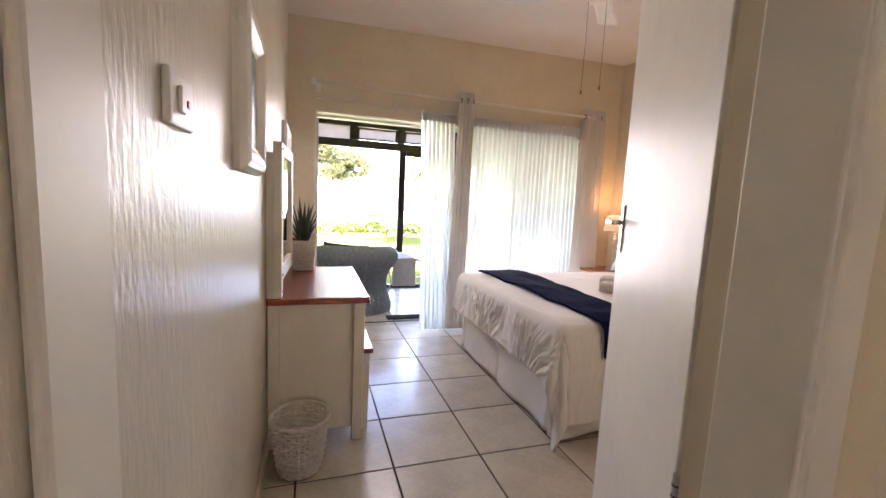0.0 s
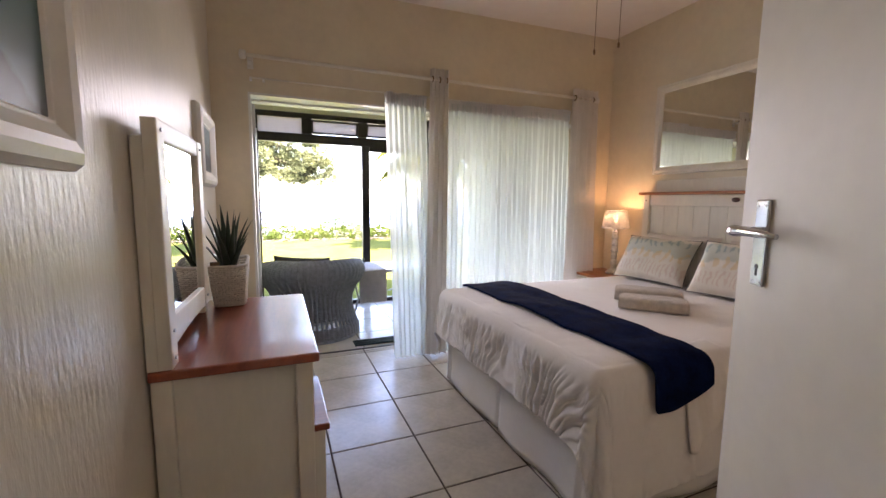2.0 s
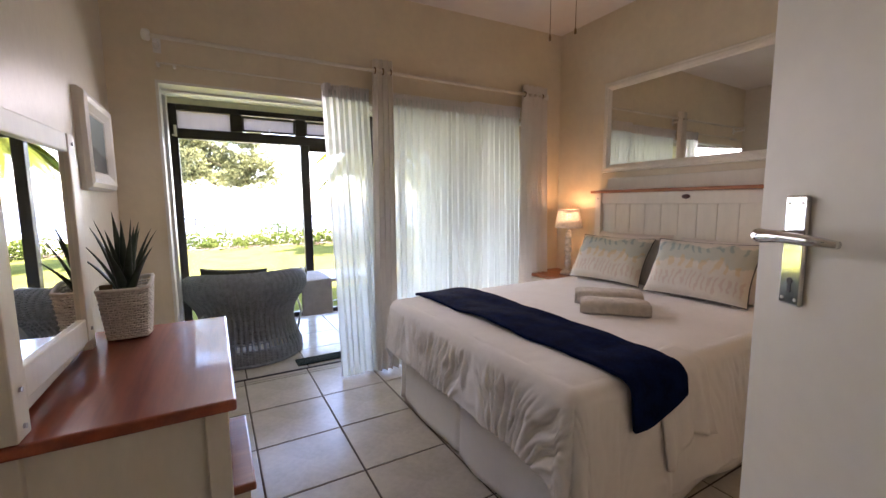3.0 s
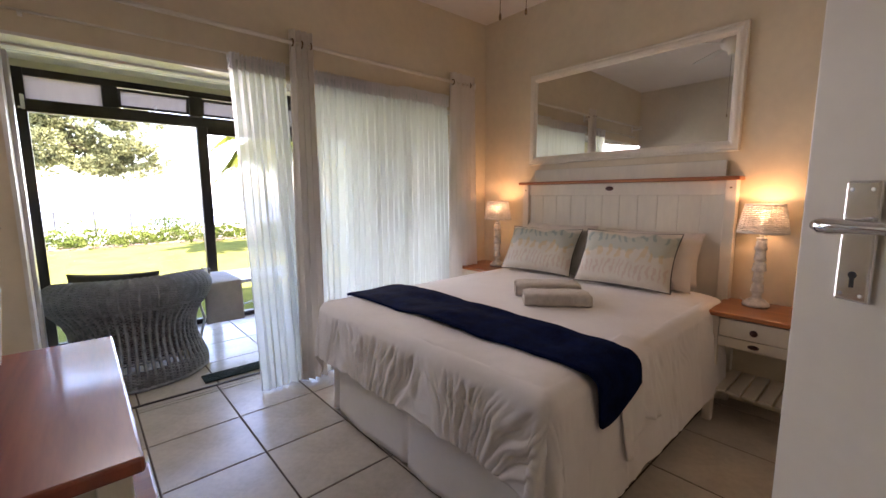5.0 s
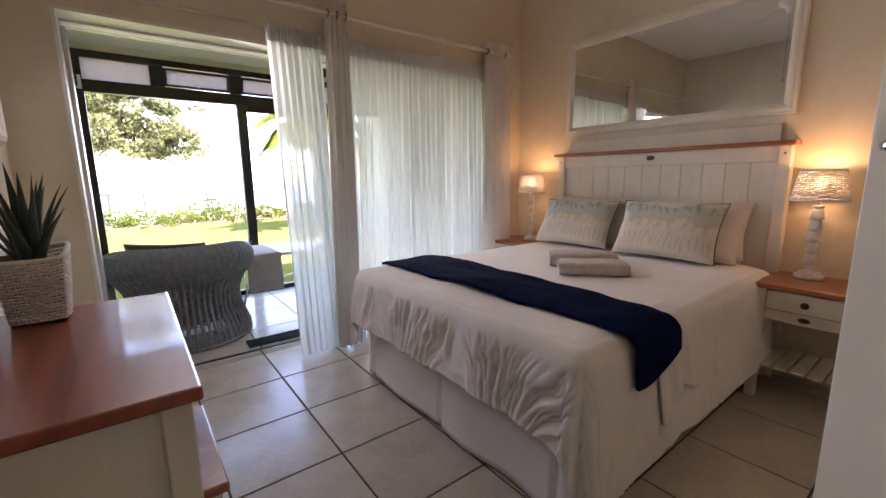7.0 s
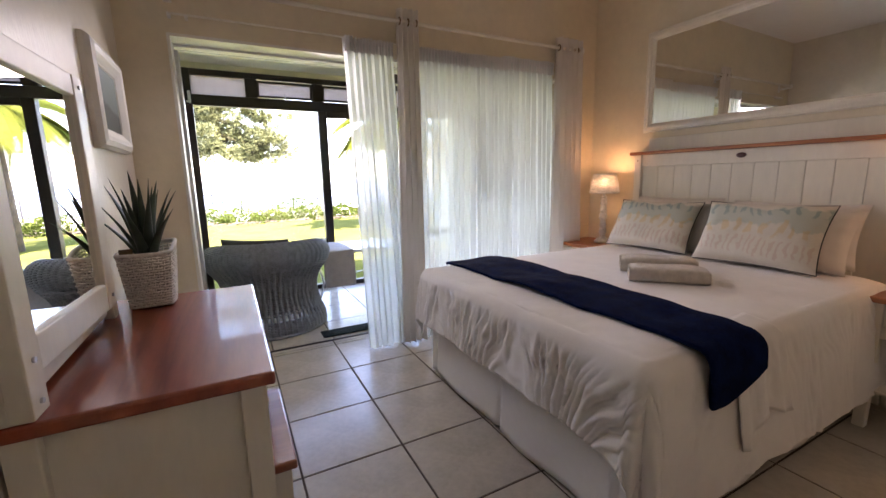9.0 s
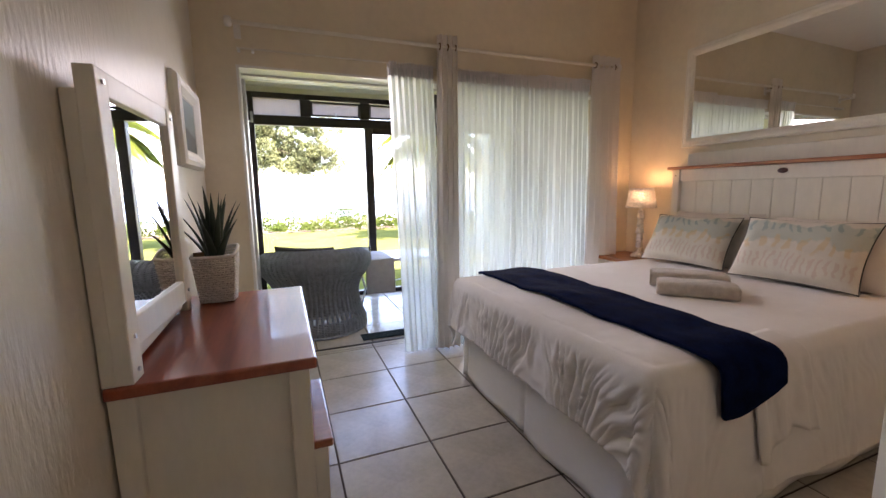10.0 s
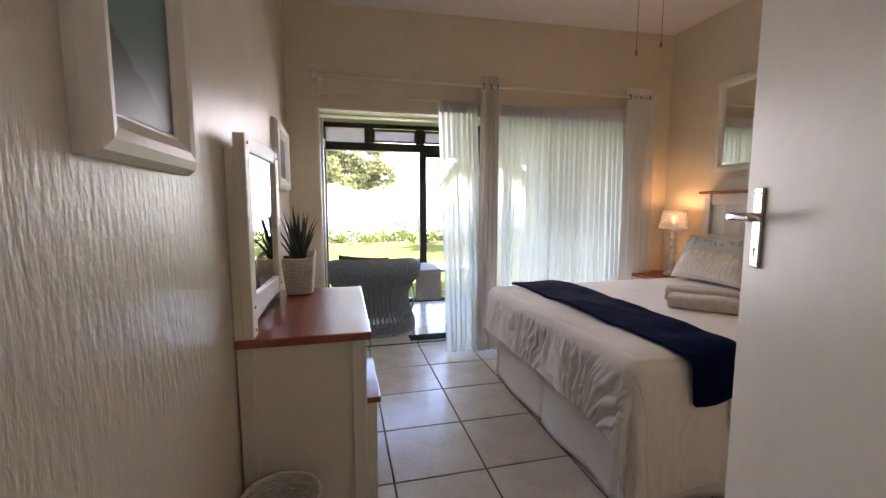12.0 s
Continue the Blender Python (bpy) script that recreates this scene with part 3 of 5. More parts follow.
def drape_top(x, y, top, x0, x1, y0, y1, radius, flare, ridge, seed):
    """Where a point of a flat cloth comes to lie once it hangs over the edges of a block."""
    ox = max(0.0, x0 - x)
    oy0, oy1 = max(0.0, y0 - y), max(0.0, y - y1)
    oy = oy0 + oy1
    d = math.hypot(ox, oy)
    px, py = max(x, x0), min(max(y, y0), y1)
    if d < 1e-6:
        edge = min(x - x0, y - y0, y1 - y)
        puff = 0.014 * (1 - math.exp(-max(edge, 0) / 0.08)) + 0.006 * fbm(x * 2.2 + seed, y * 2.2) + 0.0035 * fbm(x * 7, y * 9 + seed)
        return px, py, top - 0.006 + puff
    dx, dy = -ox / d, (oy1 - oy0) / d
    ang = min(d / radius, math.pi / 2)
    out = radius * math.sin(ang)
    drop = radius * (1 - math.cos(ang)) + max(0, d - radius * math.pi / 2)
    fall = max(0, d - 0.06)
    along = (y if ox > oy else x)
    corner = min(ox, oy) / max(d, 1e-6)
    bend = along + 1.1 * fall * noise.noise((along * 3.3, seed, 0.4)) - 0.3 * fall + 0.02 * noise.noise((along * 9, fall * 9, seed))
    crease = abs(noise.noise((bend * 17, fall * 3.5, seed))) + 0.5 * abs(noise.noise((bend * 41, fall * 9, seed + 5)))
    calm = (0.35 + 0.65 * ox / d) * (1 - min(1.0, corner * 1.3) * 0.75)  # the side and the corner hang smoother than the foot
    calm *= 0.35 + 1.6 * abs(noise.noise((along * 3.1, fall * 2.5, seed + 9)))
    wr = 1.5 * calm * ridge * min(1, fall / 0.08) * (0.27 - crease) * (1 - 0.55 * min(1, fall / 0.29)) + 0.16 * ridge * fbm(along * 5 + seed, fall * 2)
    out += flare * fall + wr + 0.10 * corner * math.sin(6.5 * math.atan2(oy + 1e-6, ox + 1e-6)) * fall
    return px + dx * out, py + dy * out, top - 0.006 - drop * (0.985 - 0.06 * corner)


def duvet(u, v):
    near = max(0.0, 1 - v / 0.29) ** 1.2
    foot = max(0.0, (u - 0.55) / 0.45) ** 1.5
    x = (BX1 - 0.12) + (BX0 - 0.35 - 0.22 * near + 0.012 * fbm(v * 9, 2) - BX1 + 0.12) * u
    low = BY0 - 0.54 - 0.07 * foot + 0.012 * fbm(u * 9, 5)
    y = low + (BY1 + 0.40 - low) * v
    return drape_top(x, y, BZ, BX0, BX1, BY0, BY1, 0.055, 0.10, 0.06, 3.0)


part("duvet", Geo().sheet(duvet, 270, 420), DUVET, bed, "white cotton duvet, creased along the foot", smooth=True, thick=0.012)


def top_sheet(u, v):
    """A loose corner of cotton that lies on the duvet's side and follows its fall."""
    x = 0.82 + (0.30 + 0.05 * v) * u + 0.03 * v
    d = -0.06 + (0.45 - 0.05 * u + 0.03 * math.sin(7 * u + 1)) * v
    px, py, pz = drape_top(x, BY0 - d, BZ + 0.006, BX0, BX1, BY0, BY1, 0.055, 0.10, 0.06, 3.0)
    lift = 0.010 + 0.010 * v * (1 + math.sin(19 * u))
    return px, py - lift * min(1, max(0, d) / 0.06), pz


part("duvet_flap", Geo().sheet(top_sheet, 50, 24), DUVET, bed, "loose fold of the duvet on the side", smooth=True, thick=0.005)

throw = thing("throw", "navy blue knitted throw laid across the bed", "throw", (0.85, -0.15, BZ))


def throw_cloth(u, v):
    far = v
    xa, xb = 0.60 + 0.05 * (1 - far), 0.985 - 0.04 * (1 - far)
    y = (BY0 - 0.26 + 0.07 * u) + (BY1 + 0.04 - BY0 + 0.26 - 0.07 * u) * v
    x = xa + (xb - xa) * u
    edge = 0.005 * fbm(v * 3, u + 4)
    px, py, pz = drape_top(x + edge, y, BZ + 0.008, BX0, BX1, BY0 - 0.035, BY1 + 0.01, 0.06, 0.02, 0.005, 8.0)
    hang = max(0, (BY0 - 0.02) - y)
    px += 0.10 * hang + hang * 0.08 * (u - 0.5)
    pz -= hang * 0.10 * math.sin(u * 3.0)
    return px, py, pz + 0.014 + 0.012 * fbm(x * 5, y * 3)


part("cloth", Geo().sheet(throw_cloth, 60, 140), NAVY, throw, smooth=True, thick=0.016)
for v in (0.0, 1.0):
    part("end_hem", Geo().tube([throw_cloth(i / 50, v) for i in range(51)], 0.0095, 8), NAVY, throw, "rolled knitted end", smooth=True)
for u in (0.0, 1.0):
    part("side_hem", Geo().tube([throw_cloth(u, i / 120) for i in range(121)], 0.0088, 8), NAVY, throw, "rolled knitted edge", smooth=True)

# headboard
hb = thing("headboard", "cream tongue-and-groove headboard with a varnished wooden cap", "headboard", (2.37, -0.15, 0))
for y in (0.595, -0.905):
    part("post", Geo().box(2.315, 2.385, y - 0.03, y + 0.03, 0, 1.375), WHITE_PAINT, hb, bevel=0.004)
    part("post_peg", Geo().tube([(2.312, y, 1.33), (2.318, y, 1.33)], 0.006, 8), BRASS, hb)
part("top_rail", Geo().box(2.325, 2.38, -0.875, 0.565, 1.285, 1.375), WHITE_PAINT, hb, bevel=0.004)
part("bottom_rail", Geo().box(2.33, 2.38, -0.875, 0.565, 0.40, 0.5), WHITE_PAINT, hb, bevel=0.004)
for i in range(11):
    a = -0.875 + i * 1.44 / 11
    part("board", Geo().box(2.342, 2.37, a + 0.0008, a + 1.44 / 11 - 0.0008, 0.5, 1.285), WHITE_PAINT, hb, bevel=0.003)
part("cap", Geo().box(2.275, 2.392, -0.955, 0.645, 1.375, 1.398), ORANGE_WOOD, hb, "varnished reddish pine cap", bevel=0.004)
badge = Geo().lathe([(0.001, 0), (0.026, 0), (0.03, 0.003), (0.026, 0.006), (0.001, 0.007)], sides=20)
badge.v = [(2.325 - z, -0.15 + 1.0 * x, 1.335 + 0.55 * y) for x, y, z in badge.v]
part("badge", badge, DARK_KNOB, hb, "small dark oval badge", smooth=True)
part("splash_rail", Geo().box(2.375, 2.392, -0.86, 0.55, 1.398, 1.50), WHITE_PAINT, hb, bevel=0.004)


# ---- mirror over the bed ----
def framed(name, label, category, axis_x, y0, y1, z0, z1, border, depth, facing, mat, steps):
    """A moulded frame on a wall of constant x. steps: (inner offset, how far proud) of the moulding's profile."""
    ob = thing(name, label, category, (axis_x, (y0 + y1) / 2, z0))
    g = Geo()
    rings = []
    for off, proud in steps:
        x = axis_x + facing * proud
        n = len(g.v)
        g.v += [(x, y0 + off, z0 + off), (x, y1 - off, z0 + off), (x, y1 - off, z1 - off), (x, y0 + off, z1 - off)]
        rings.append(n)
    for a, b in zip(rings, rings[1:]):
        for i in range(4):
            j = (i + 1) % 4
            q = (a + i, a + j, b + j, b + i)
            g.f.append(q if facing < 0 else q[::-1])
    part("frame", g, mat, ob, bevel=0.003)
    return ob


wm = framed("wall_mirror", "long cream-framed wall mirror hung above the headboard", "mirror", EAST - 0.004, -0.915, 0.61, 1.548, 2.288, 0.06, 0.03, -1, WHITE_PAINT,
            ((0, 0), (0, 0.022), (0.008, 0.03), (0.016, 0.026), (0.03, 0.032), (0.046, 0.030), (0.052, 0.02), (0.062, 0.016), (0.066, 0.006)))
part("mirror_glass", Geo().box(EAST - 0.012, EAST - 0.006, -0.852, 0.547, 1.611, 2.225), MIRROR, wm)


# ---- pillows ----
def pillow_geo(w, h, t, seed, nu=26, nv=20):
    """A plump cushion lying in the x-y plane, w by h, t thick."""
    g = Geo()
    for side in (1, -1):
        def skin(u, v):
            a, b = 2 * u - 1, 2 * v - 1
            pinch = 1 - 0.07 * (1 - a * a) * abs(b) ** 3
            pinch2 = 1 - 0.07 * (1 - b * b) * abs(a) ** 3
            f = max(0.0, (1 - a ** 4) * (1 - b ** 4)) ** 0.55
            z = side * t / 2 * f * (1 + 0.12 * fbm(a * 1.7 + seed, b * 1.7)) + 0.006 * fbm(a * 5, b * 5 + seed) * f
            return (w / 2 * a * pinch2, h / 2 * b * pinch, z)
        n = len(g.f)
        g.sheet(skin, nu, nv)
        if side < 0:
            g.f[n:] = [q[::-1] for q in g.f[n:]]
    return g


def cushion_rim(w, h, r):
    pts = []
    for k in range(80):
        s = k / 20
        e, q = int(s), s - int(s)
        a, b = ((-1 + 2 * q, -1), (1, -1 + 2 * q), (1 - 2 * q, 1), (-1, 1 - 2 * q))[e]
        pts.append((w / 2 * a * (1 - 0.07 * (1 - b * b) * abs(a) ** 3), h / 2 * b * (1 - 0.07 * (1 - a * a) * abs(b) ** 3), 0))
    return Geo().tube(pts, r, 6, True)


def beach_print():
    """Printed cotton: pale sand, washed green sea, yellow umbrellas and pink deck chairs as soft stains."""
    m = material("printed_cotton", (0.72, 0.67, 0.59), 0.9, vary=0.04, scale=8, bump=0.25, bump_scale=260, spec=0.2)
    t = m.node_tree
    link = t.links.new
    b = t.nodes["Principled BSDF"]
    base = b.inputs["Base Color"].links[0].from_socket
    co = t.nodes.new("ShaderNodeTexCoord")
    sep = t.nodes.new("ShaderNodeSeparateXYZ")
    nz = t.nodes.new("ShaderNodeTexNoise")
    nz.inputs["Scale"].default_value, nz.inputs["Detail"].default_value = 9.0, 5.0
    link(co.outputs["Object"], nz.inputs["Vector"])
    link(co.outputs["Object"], sep.inputs[0])
    wob = t.nodes.new("ShaderNodeMath")
    wob.operation = 'MULTIPLY_ADD'
    wob.inputs[1].default_value = 0.16
    link(nz.outputs["Fac"], wob.inputs[0])
    link(sep.outputs["Y"], wob.inputs[2])

    def band(lo, hi, color, amount, source, freq=0.0, lo2=0.5):
        nonlocal base
        r = t.nodes.new("ShaderNodeValToRGB")
        e = r.color_ramp.elements
        e[0].position, e[1].position = max(0, lo - 0.03), lo
        e[0].color, e[1].color = (0, 0, 0, 1), (1, 1, 1, 1)
        e2, e3 = r.color_ramp.elements.new(hi), r.color_ramp.elements.new(min(1, hi + 0.03))
        e2.color, e3.color = (1, 1, 1, 1), (0, 0, 0, 1)
        mr = t.nodes.new("ShaderNodeMapRange")
        mr.inputs["From Min"].default_value, mr.inputs["From Max"].default_value = -0.12, 0.28
        link(source, mr.inputs["Value"])
        link(mr.outputs[0], r.inputs["Fac"])
        fac = r.outputs["Color"]
        if freq:
            wv = t.nodes.new("ShaderNodeTexWave")
            wv.inputs["Scale"].default_value, wv.inputs["Distortion"].default_value = freq, 11.0
            wv.inputs["Detail"].default_value = 3.0
            link(co.outputs["Object"], wv.inputs["Vector"])
            rr = t.nodes.new("ShaderNodeValToRGB")
            rr.color_ramp.elements[0].position, rr.color_ramp.elements[1].position = lo2, lo2 + 0.15
            link(wv.outputs["Fac"], rr.inputs["Fac"])
            mm = t.nodes.new("ShaderNodeMath")
            mm.operation = 'MULTIPLY'
            link(fac, mm.inputs[0])
            link(rr.outputs["Color"], mm.inputs[1])
            fac = mm.outputs[0]
        am = t.nodes.new("ShaderNodeMath")
        am.operation = 'MULTIPLY'
        am.inputs[1].default_value = amount
        link(fac, am.inputs[0])
        mx = t.nodes.new("ShaderNodeMix")
        mx.data_type = 'RGBA'
        link(am.outputs[0], mx.inputs["Factor"])
        link(base, mx.inputs["A"])
        mx.inputs["B"].default_value = (*color, 1)
        base = mx.outputs["Result"]
    band(0.58, 0.86, (0.40, 0.47, 0.42), 0.6, wob.outputs[0])
    band(0.76, 0.86, (0.16, 0.27, 0.29), 0.5, wob.outputs[0], 6.1, 0.55)
    band(0.46, 0.60, (0.64, 0.46, 0.20), 0.5, wob.outputs[0], 4.4, 0.6)
    band(0.18, 0.36, (0.52, 0.28, 0.23), 0.3, wob.outputs[0], 9.3, 0.6)
    link(base, b.inputs["Base Color"])
    return m


PRINT = beach_print()
PILLOW = material("white_pillow_cotton", (0.74, 0.68, 0.62), 0.85, vary=0.02, scale=5, bump=0.15, bump_scale=240, sheen=0.2)


def cushion(y, x, z, w, h, lean, turn, seed):
    ob = thing("cushion", "scatter cushion printed with a faded beach scene, dark piped edge", "cushion", (0, 0, 0), "cushions on the bed")
    part("cover", pillow_geo(w, h, 0.15, seed), PRINT, ob, smooth=True)
    part("piping", cushion_rim(w, h, 0.0032), PIPING, ob, "black piping", smooth=True)
    # stands on its long edge, face towards the foot of the bed
    ob.matrix_basis = pose(x, y, z, 0, 0, turn) @ pose(0, 0, 0, 0, lean, 0) @ pose(0, 0, 0, 90, 0, -90) @ Matrix.Translation((0, h / 2, 0))
    return ob


cushion(0.265, 1.985, 0.700, 0.60, 0.385, 31, 5, 1.0)
cushion(-0.415, 1.965, 0.700, 0.62, 0.395, 29, 3, 5.0)


def pillow(y, x, z, w, h, lean, turn, mat, label, seed, thick=0.17):
    ob = part("pillow", pillow_geo(w, h, thick, seed), mat, None, label, smooth=True)
    tagged(ob, label, "pillow", "pillows on the bed")
    ob.matrix_basis = pose(x, y, z, 0, 0, turn) @ pose(0, 0, 0, 0, lean, 0) @ pose(0, 0, 0, 90, 0, -90) @ Matrix.Translation((0, h / 2, 0))
    return ob


pillow(0.22, 2.13, 0.690, 0.62, 0.37, 26, 0, GREY_COTTON, "grey-green linen pillow propped behind a cushion", 2.0, 0.13)
pillow(-0.46, 2.12, 0.690, 0.66, 0.36, 26, 0, PILLOW, "white cotton pillow propped behind a cushion", 3.0)
pillow(0.26, 2.24, 0.700, 0.66, 0.37, 16, 0, PILLOW, "white cotton pillow against the headboard", 8.0, 0.14)
pillow(-0.46, 2.24, 0.700, 0.66, 0.36, 16, 0, PILLOW, "white cotton pillow against the headboard", 9.0, 0.14)


# ---- folded towels ----
def towel(x, y, z, length, depth, height, turn, seed):
    ob = thing("folded_towel", "beige terry towel, folded, on the duvet", "towel", (0, 0, 0), "folded towels")
    prof = []
    for k in range(40):
        a = 2 * math.pi * k / 40
        c, s = math.cos(a), math.sin(a)
        prof.append((math.copysign(abs(c) ** 0.45, c) * depth / 2, (math.copysign(abs(s) ** 0.5, s) + 1) * height / 2))

    def skin(u, v):
        i = int(u * 40) % 40
        px, pz = prof[i]
        yy = (v - 0.5) * length
        k = 1 - 0.16 * abs(2 * v - 1) ** 8
        return (px * k + 0.004 * fbm(yy * 9, pz * 20 + seed), yy, pz * k + 0.004 * fbm(yy * 8 + seed, px * 8) + 0.002)
    g = Geo().sheet(skin, 40, 24, closed_u=True)
    for row, flip in ((0, True), (24, False)):
        q = tuple(row * 40 + i for i in range(40))
        g.f.append(q if flip else q[::-1])
    part("roll", g, TOWEL, ob, smooth=True)
    fold = Geo().tube([(depth * 0.49, -length / 2 + 0.01, height * 0.5), (depth * 0.49, length / 2 - 0.01, height * 0.5)], 0.004, 6)
    part("fold_edge", fold, TOWEL, ob, smooth=True)
    ob.matrix_basis = pose(x, y, z, 0, 0, turn)
    return ob


towel(1.335, -0.36, 0.688, 0.36, 0.17, 0.075, 42, 1.0)
towel(1.48, -0.20, 0.688, 0.38, 0.17, 0.085, 42, 4.0)


# ---- bedside tables and lamps ----
def bedside_table():
    """Local: front towards -x, top's front edge at x=0, centred on y."""
    ob = thing("bedside_table", "cream bedside table with pine top, drawer and slatted shelf", "bedside table", (0, 0, 0), "bedside tables")
    d, w, h = 0.42, 0.455, 0.65
    part("top", Geo().box(0, d, -w / 2, w / 2, h - 0.026, h), ORANGE_WOOD, ob, "varnished pine top", bevel=0.006)
    lx, ly = (0.045, d - 0.035), (-w / 2 + 0.04, w / 2 - 0.04)
    for x in lx:
        for y in ly:
            part("leg", Geo().taper(x, y, 0, h - 0.026, 0.045, 0.05), WHITE_PAINT, ob, bevel=0.004)
    for y in ly:
        part("side_panel", Geo().box(lx[0] + 0.025, lx[1] - 0.025, y - 0.009, y + 0.009, h - 0.20, h - 0.026), WHITE_PAINT, ob)
    part("back_panel", Geo().box(lx[1] - 0.01, lx[1] + 0.008, ly[0] + 0.025, ly[1] - 0.025, h - 0.20, h - 0.026), WHITE_PAINT, ob)
    dr = part("drawer", Geo().box(0.024, 0.05, ly[0] + 0.028, ly[1] - 0.028, h - 0.135, h - 0.036), WHITE_PAINT, ob, bevel=0.004)
    knob = Geo().lathe([(0.007, 0), (0.007, 0.012), (0.016, 0.016), (0.018, 0.022), (0.013, 0.028), (0.002, 0.03)], sides=16)
    knob.v = [(0.024 - z, x, h - 0.085 + y) for x, y, z in knob.v]
    part("knob", knob, DARK_KNOB, dr, "dark turned wooden knob", smooth=True)
    part("apron", Geo().box(0.028, 0.05, ly[0] + 0.025, ly[1] - 0.025, h - 0.195, h - 0.139), WHITE_PAINT, ob, bevel=0.003)
    bd = Geo().lathe([(0.001, 0), (0.022, 0), (0.025, 0.003), (0.02, 0.006), (0.001, 0.006)], sides=18)
    bd.v = [(0.028 - z, x, h - 0.167 + 0.5 * y) for x, y, z in bd.v]
    part("badge", bd, DARK_KNOB, ob, "small dark oval badge", smooth=True)
    for y in ly:
        part("shelf_rail", Geo().box(lx[0] + 0.022, lx[1] - 0.022, y - 0.01, y + 0.01, 0.155, 0.185), WHITE_PAINT, ob)
    n = 5
    for i in range(n):
        a = ly[0] + 0.012 + i * (ly[1] - ly[0] - 0.024) / n
        part("shelf_slat", Geo().box(0.03, d - 0.02, a + 0.006, a + (ly[1] - ly[0] - 0.024) / n - 0.006, 0.186, 0.20), WHITE_PAINT, ob, bevel=0.002)
    return ob


NS_X = 1.967
table_a = bedside_table()
table_a.matrix_basis = pose(NS_X, -1.141, 0)
table_b = copy_thing(table_a, pose(NS_X, 0.905, 0))


def weave(surface, stakes, rows, r_stake, r_row, amp, closed=True, per=2, skip=None, wander=0.0):
    """Basketwork on surface(u, v): upright stakes, and rows that pass before and behind them in turn. Returns both, each strand a mesh of its own."""
    a, b = [], []
    e = 1e-3

    def normal(u, v):
        p = Vector(surface(u, v))
        du = Vector(surface(u + e, v)) - p
        dv = Vector(surface(u, min(1, v + e) if v < 0.999 else v - e)) - p
        n = du.cross(dv if v < 0.999 else -dv)
        return n.normalized() if n.length > 0 else Vector((0, 0, 1))
    for i in range(stakes if closed else stakes + 1):
        u = i / stakes
        a.append(Geo().tube([surface(u, v / 20) for v in range(21)], r_stake, 5))
    steps = stakes * per
    for j in range(rows):
        v = (j + 0.5) / rows
        if skip and skip(v):
            continue
        pts = []
        for i in range(steps if closed else steps + 1):
            u = i / steps
            s = math.cos(math.pi * (i / per)) * (1 if j % 2 else -1)
            vv = min(1, max(0, v + wander * noise.noise((u * 30, j * 1.7, 0)) / rows))
            pts.append(Vector(surface(u, vv)) + normal(u, vv) * amp * s)
        b.append(Geo().tube(pts, r_row, 4, closed))
    return a, b


def strands(name, geos, mat, parent, label=""):
    for g in geos:
        part(name, g, mat, parent, label, smooth=True)


def lamp(x, y, z):
    ob = thing("table_lamp", "white turned wooden table lamp, lit, with a white wicker shade", "table lamp", (0, 0, 0), "bedside lamps")
    prof = [(0.064, 0), (0.066, 0.012), (0.058, 0.022), (0.05, 0.026), (0.048, 0.034), (0.026, 0.044), (0.021, 0.058), (0.024, 0.072)]
    zz = 0.075
    for r in (0.032, 0.028, 0.034, 0.029, 0.030):
        prof += [(0.021, zz), (r, zz + 0.007), (r, zz + 0.02), (r - 0.004, zz + 0.027), (r - 0.003, zz + 0.045), (0.022, zz + 0.058)]
        zz += 0.061
    prof += [(0.018, zz), (0.026, zz + 0.006), (0.026, zz + 0.014), (0.012, zz + 0.018)]
    part("base", Geo().lathe(prof, sides=24), DISTRESSED, ob, "turned base with rubbed white paint", smooth=True)
    part("socket", Geo().lathe([(0.012, zz + 0.016), (0.013, 0.46), (0.013, 0.475)], sides=12), WHITE_GLOSS, ob, smooth=True)
    part("bulb", Geo().lathe([(0.008, 0.475), (0.014, 0.485), (0.026, 0.512), (0.026, 0.522), (0.016, 0.540), (0.002, 0.546)], sides=16), BULB, ob, "glowing bulb", smooth=True)

    def shade(u, v):
        c = 2 * math.pi * u
        r = 0.118 - 0.028 * v
        return (r * math.cos(c), r * math.sin(c), 0.425 + 0.155 * v)
    stakes, rows = weave(shade, 26, 15, 0.0026, 0.0043, 0.0028, wander=0.5)
    strands("stake", stakes, WICKER_WHITE, ob)
    strands("strand", rows, WICKER_WHITE, ob)
    for v in (0, 1):
        part("shade_rim", Geo().tube([shade(i / 40, v) for i in range(40)], 0.005, 6, True), WICKER_WHITE, ob, smooth=True)
    part("cord", Geo().tube([(0.05, 0.03, 0.004), (0.09, 0.08, 0.003), (0.13, 0.10, 0.004), (0.155, 0.11, 0.003)], 0.003, 6), WHITE_GLOSS, ob, smooth=True)
    ob.matrix_basis = pose(x, y, z)
    return ob


DISTRESSED = material("rubbed_white_paint", (0.80, 0.76, 0.70), 0.5, vary=0.16, scale=26, bump=0.2, bump_scale=80)
lamp_a = lamp(2.265, -1.085, 0.652)
lamp_b = copy_thing(lamp_a, pose(2.22, 0.83, 0.652))
for lx, ly in ((2.265, -1.085), (2.22, 0.83)):
    li = new("bulb_light", bpy.data.lights.new("bulb_light", 'POINT'))
    li.data.energy, li.data.color, li.data.shadow_soft_size = LAMP_WATTS, (1.0, 0.58, 0.27), 0.03
    li.location = (lx, ly, 0.652 + 0.565)

